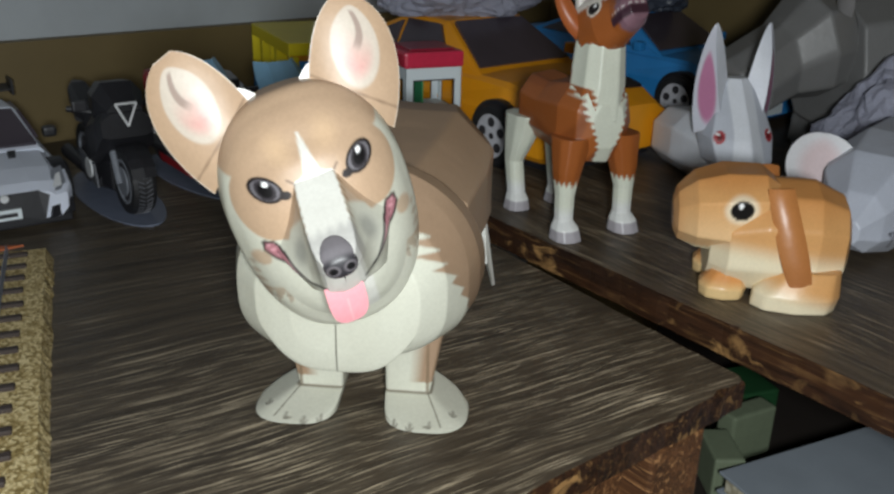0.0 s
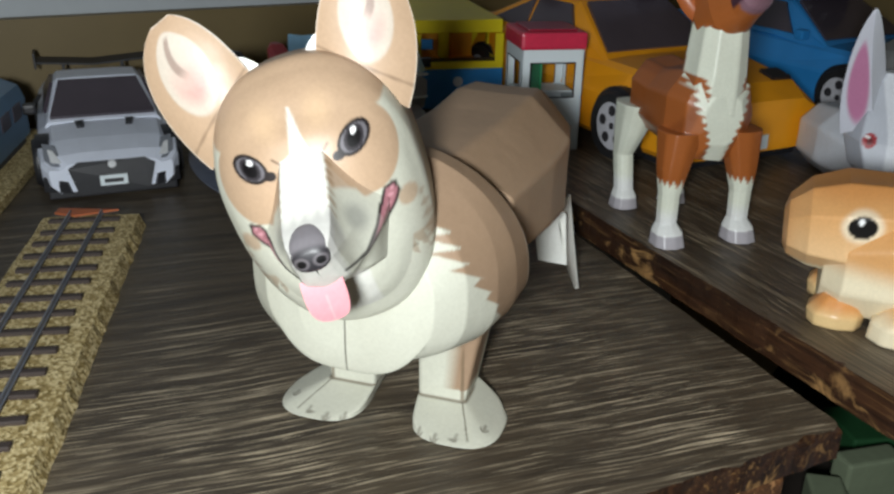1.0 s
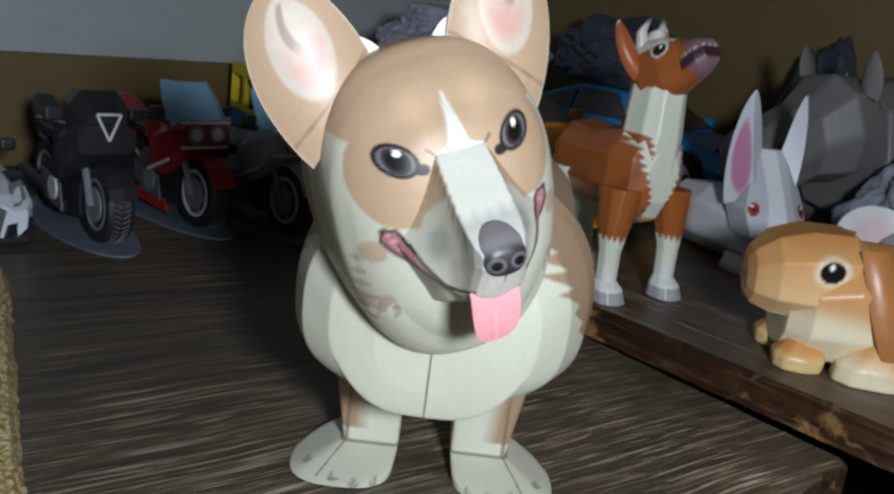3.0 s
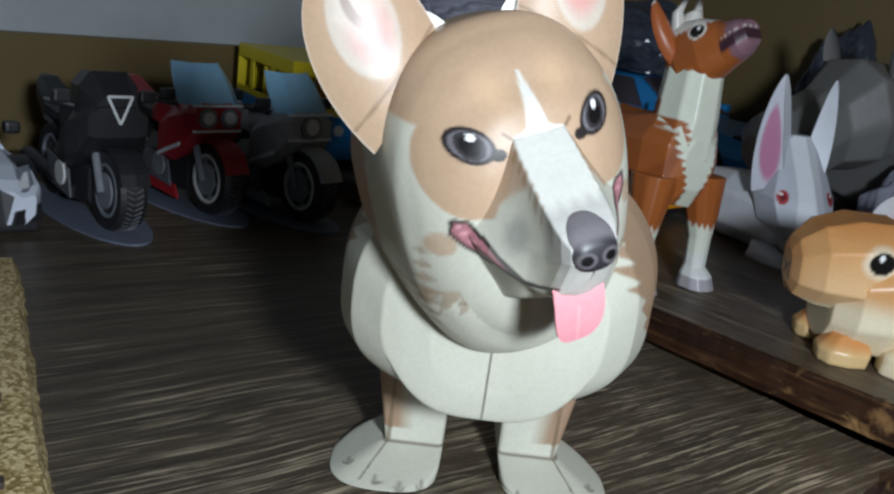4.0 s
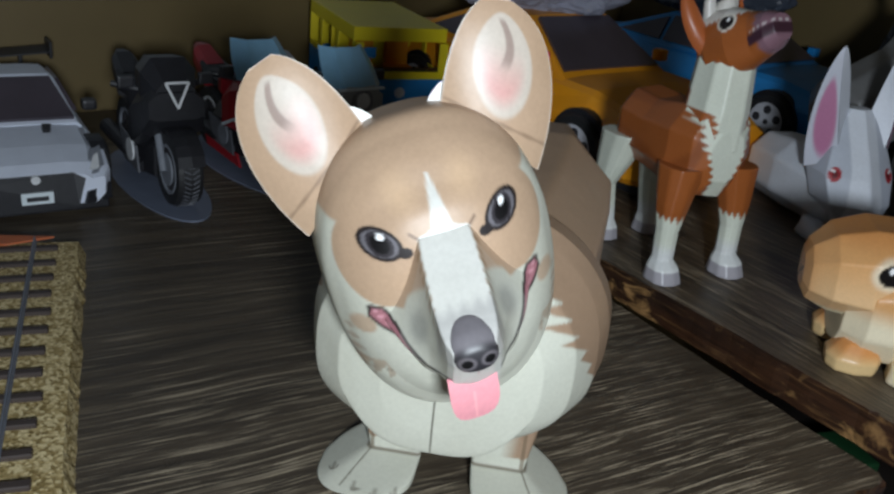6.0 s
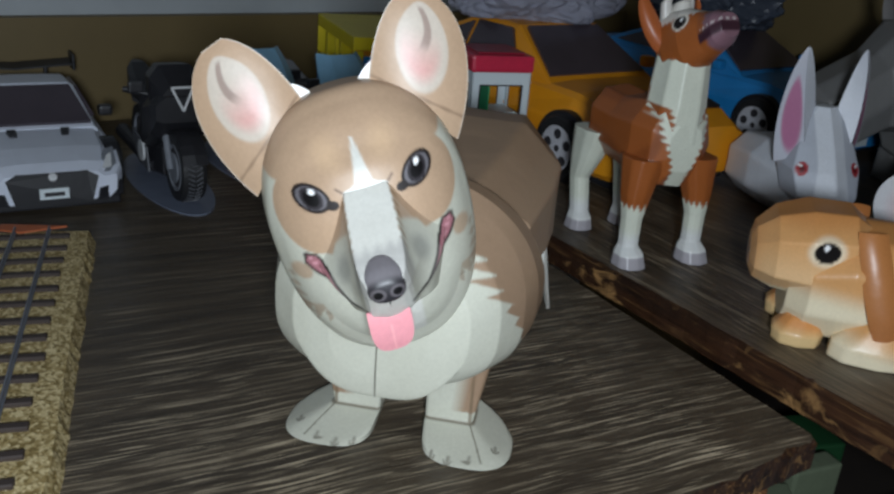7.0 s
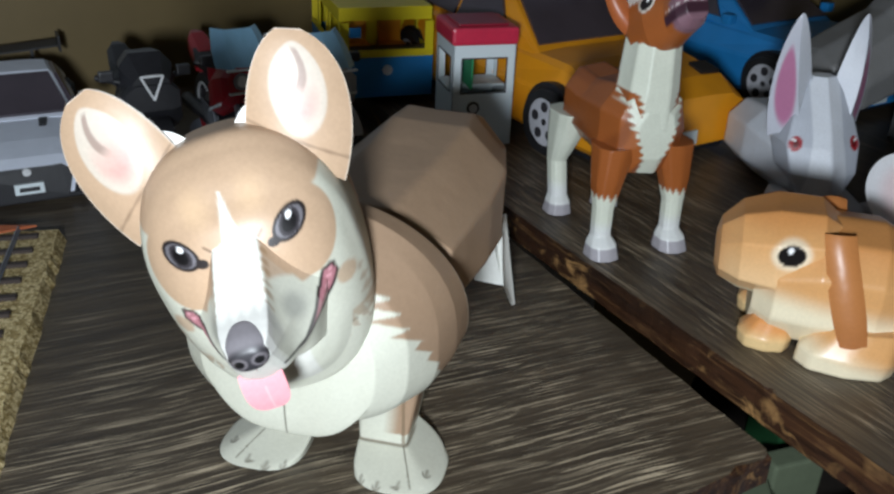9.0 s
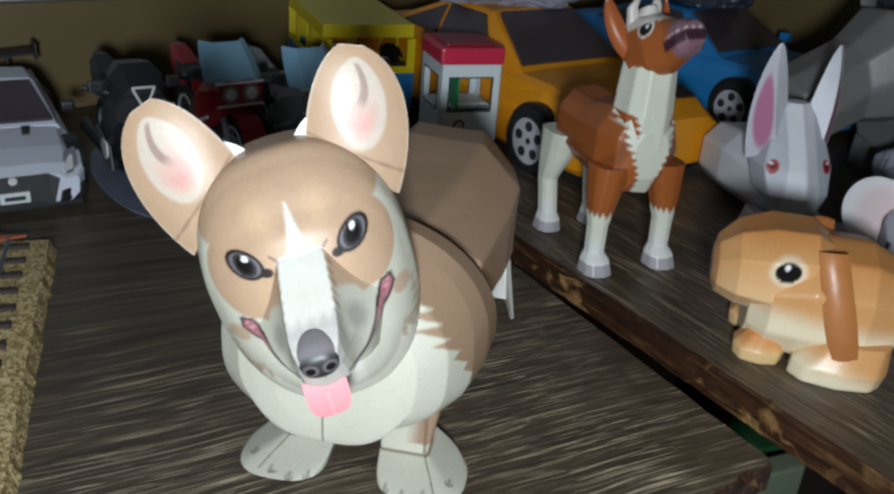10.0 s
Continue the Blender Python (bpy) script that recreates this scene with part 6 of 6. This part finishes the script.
def track(at, length, wide, seed):
    """A strip of card railway: ballast bed with rough edges, sleepers, two rails. x along, y across."""
    tr = thing("railway_track", "sand-coloured card railway track with dark sleepers and rails", "model track", at)
    rnd = random.Random(seed)
    n = 90
    bm = bmesh.new()
    rows = []
    for i in range(n + 1):
        x = length * i / n
        j1 = 0.0012 * noise.noise(Vector((x * 60, seed, 0))) + 0.0008 * noise.noise(Vector((x * 200, seed, 4)))
        j2 = 0.0012 * noise.noise(Vector((x * 60, seed + 9, 0)))
        rows.append([(x, -0.003 + j1, 0.0), (x, 0.0 + j1, 0.0066), (x, wide * 0.5, 0.0070), (x, wide + j2, 0.0066), (x, wide + 0.003 + j2, 0.0)])
    part("ballast", skin(bm, rows), BALLAST, tr)
    me = None
    k = 0
    while 0.008 + k * 0.0152 < length:
        if me is None:
            bm = bmesh.new()
            box(bm, (-0.0019, 0.0080, 0.0062), (0.0019, 0.0425, 0.0084), 0.0004, 1)
            ob = part("sleeper", bm, SLEEPER, tr)
            me = ob.data
        else:
            ob = part_of("sleeper", me, tr)
        ob.matrix_basis = pose(0.008 + k * 0.0152 + rnd.uniform(-0.0005, 0.0005), rnd.uniform(-0.0006, 0.0006), 0, 0, 0, rnd.uniform(-1.5, 1.5))
        k += 1
    for y in (0.0178, 0.0330):
        bm = bmesh.new()
        box(bm, (0.0015, y - 0.0010, 0.0084), (length - 0.002, y + 0.0010, 0.0091), 0.0002, 1)
        box(bm, (0.0015, y - 0.0004, 0.0090), (length - 0.002, y + 0.0004, 0.0108), 0.0002, 1)
        part("rail", bm, RAIL, tr)
    bm = bmesh.new()
    prism(bm, [(-0.001, 0.010), (0.006, 0.030), (0.001, 0.041), (-0.006, 0.040)], 0.0085, 0.0094)
    part("loose_tab", bm, ORANGE_BROWN, tr, "orange brown card tab")
    return tr


track(pose(-0.1775, 0.1765, 0, 0, 0, -67) @ Matrix.Diagonal((1, -1, 1, 1)), 0.42, 0.0465, 3)

TRAIN_BLUE = plain("train_blue", srgb(96, 128, 156), 0.4, vary=0.12, size=60)
TRAIN_DARK = plain("train_dark", srgb(58, 62, 74), 0.5)


def rail_car(at):
    """A long card carriage with a rounded roof, window band and dark skirt, on its own bed."""
    c = thing("train_carriage", "grey-blue card railway carriage on a sandy base", "model train", at)
    L, hw = 0.24, 0.021
    prof = [(-hw, 0.012), (-hw, 0.036), (-hw * 0.86, 0.044), (-hw * 0.4, 0.048), (hw * 0.4, 0.048), (hw * 0.86, 0.044), (hw, 0.036), (hw, 0.012)]
    part("body", skin(bmesh.new(), [[(x, y, z) for y, z in prof] for x in (0.0, L)]), TRAIN_BLUE, c)
    bm = bmesh.new()
    box(bm, (0.004, -hw + 0.002, 0.0068), (L - 0.004, hw - 0.002, 0.012), 0.0006)
    part("skirt", bm, TRAIN_DARK, c)
    for k in (-1, 1):
        me = None
        for i in range(9):
            if me is None:
                bm = bmesh.new()
                box(bm, (0, k * hw - 0.0005, 0.026), (0.017, k * hw + 0.0005, 0.036), 0.0003, 1)
                ob = part("window", bm, GLASS_DARK, c)
                me = ob.data
            else:
                ob = part_of("window", me, c)
            ob.location = (0.012 + i * 0.0245, 0, 0)
    bm = bmesh.new()
    box(bm, (-0.03, -0.034, 0.0), (L + 0.05, 0.034, 0.0065), 0.001)
    part("bed", bm, BALLAST, c)
    return c


rail_car(pose(-0.335, 0.268, 0, 0, 0, -67))


def plastic(name):
    m, nt, nodes, links, bsdf = shader(name)
    vec = coords(nt)
    n = noise_tex(nt, vec, 70, 6, 0.65, 1.2)
    bsdf.inputs["Base Color"].default_value = (*srgb(186, 188, 206), 1)
    bsdf.inputs["Roughness"].default_value = 0.18
    bsdf.inputs["Transmission Weight"].default_value = 0.3
    bsdf.inputs["IOR"].default_value = 1.15
    bump(nt, n, 0.8, 0.004)
    return m


BAG = plastic("thin_plastic")


def crumple(name, at, size, label, seed, category="plastic bag", material=BAG):
    """A crumpled bag: a round hull pushed in and out into folds and flats."""
    bm = bmesh.new()
    bmesh.ops.create_icosphere(bm, subdivisions=5, radius=1.0)
    for v in bm.verts:
        d = v.co.normalized()
        r = 1 + 0.28 * noise.noise(d * 1.7 + Vector((seed, 0, 0))) + 0.16 * abs(noise.noise(d * 4.3 + Vector((0, seed, 0)))) + 0.07 * abs(noise.noise(d * 10 + Vector((seed, seed, 0))))
        v.co = Vector((d.x * size[0] * r, d.y * size[1] * r, max(-0.6, d.z * r) * size[2]))
    low = min(v.co.z for v in bm.verts)
    for v in bm.verts:
        v.co.z -= low
    me = bpy.data.meshes.new(name)
    bm.to_mesh(me)
    bm.free()
    me.materials.append(material)
    return thing(name, label, category, at, me)


crumple("plastic_bag", pose(0.030, 0.450, SHELF_Z + 0.0842, 0, 0, 20), (0.056, 0.036, 0.026), "crumpled clear lilac plastic bag on the orange car", 2.0)
crumple("plastic_bag", pose(0.315, 0.290, SHELF_Z, 0, 0, -40), (0.050, 0.035, 0.050), "clear plastic wrapper beside the grey hippo", 5.0)

SLATE_BAG = plain("slate_plastic_film", srgb(66, 72, 84), 0.24, vary=0.35, size=90)
crumple("plastic_bag", pose(0.180, 0.578, SHELF_Z + 0.0788, 0, 0, -49), (0.062, 0.036, 0.034), "crumpled dark slate plastic bag on the blue car", 8.0, material=SLATE_BAG)
crumple("plastic_bag", pose(0.330, 0.505, SHELF_Z, 0, 0, -40), (0.034, 0.028, 0.080), "crumpled dark slate plastic bag standing behind the hippo", 11.0, material=SLATE_BAG)

BOOK_GREY = plain("book_grey_blue", srgb(134, 142, 150), 0.6, vary=0.15, size=30)
PAGES = speckled("book_pages", srgb(150, 142, 120), srgb(176, 168, 144), srgb(190, 184, 164), 400)
MINT = plain("mint_card", srgb(104, 114, 92), 0.6)
GREEN_DARK = plain("dark_green_plastic", srgb(26, 66, 37), 0.5)
CRATE = plain("crate_brown", srgb(34, 27, 22), 0.7)


def book(at, w, d, h, cover, label):
    b = thing("book", label, "book", at, None, "things stored below")
    for z in (0.0, h - 0.0015):
        bm = bmesh.new()
        box(bm, (0, 0, z), (w, d, z + 0.0015), 0.0004)
        part("cover", bm, cover, b)
    bm = bmesh.new()
    box(bm, (0.002, 0.002, 0.0016), (w - 0.002, d - 0.003, h - 0.0016), 0.0003)
    part("pages", bm, PAGES, b)
    return b


bm = bmesh.new()
box(bm, (-0.02, -0.16, -0.106), (0.40, 0.34, -0.100), 0.001)
me = bpy.data.meshes.new("lower_shelf")
bm.to_mesh(me)
bm.free()
me.materials.append(CRATE)
thing("lower_shelf", "dark brown lower shelf board under the table", "shelf", pose(0.10, 0.05, 0, 0, 0, -20), me)
book(pose(0.216, 0.009, -0.0995, 0, 0, 24), 0.16, 0.11, 0.014, BOOK_GREY, "grey-blue book lying under the shelf")
book(pose(0.2114, 0.0171, -0.0855, 0, 0, 26), 0.15, 0.11, 0.012, BOOK_GREY, "grey-blue book lying on another book")


def stick(at, lo, hi, mat, name, label, category):
    bm = bmesh.new()
    box(bm, lo, hi, 0.0015)
    me = bpy.data.meshes.new(name)
    bm.to_mesh(me)
    bm.free()
    me.materials.append(mat)
    return thing(name, label, category, at, me, "things stored below")


stick(pose(0.182, 0.157, -0.0995, 0, 0, 28), (0, 0, 0), (0.030, 0.012, 0.0295), MINT, "card_strip", "pale mint card box among the things below", "box")
stick(pose(0.1645, 0.127, -0.0995, 0, 0, 3), (0, 0, 0), (0.0155, 0.028, 0.0245), MINT, "card_strip", "pale mint card strip among the things below", "box")
stick(pose(0.190, 0.188, -0.0995, 0, 0, 20), (0, 0, 0), (0.032, 0.030, 0.024), GREEN_DARK, "plastic_box", "dark green plastic box among the things below", "box")
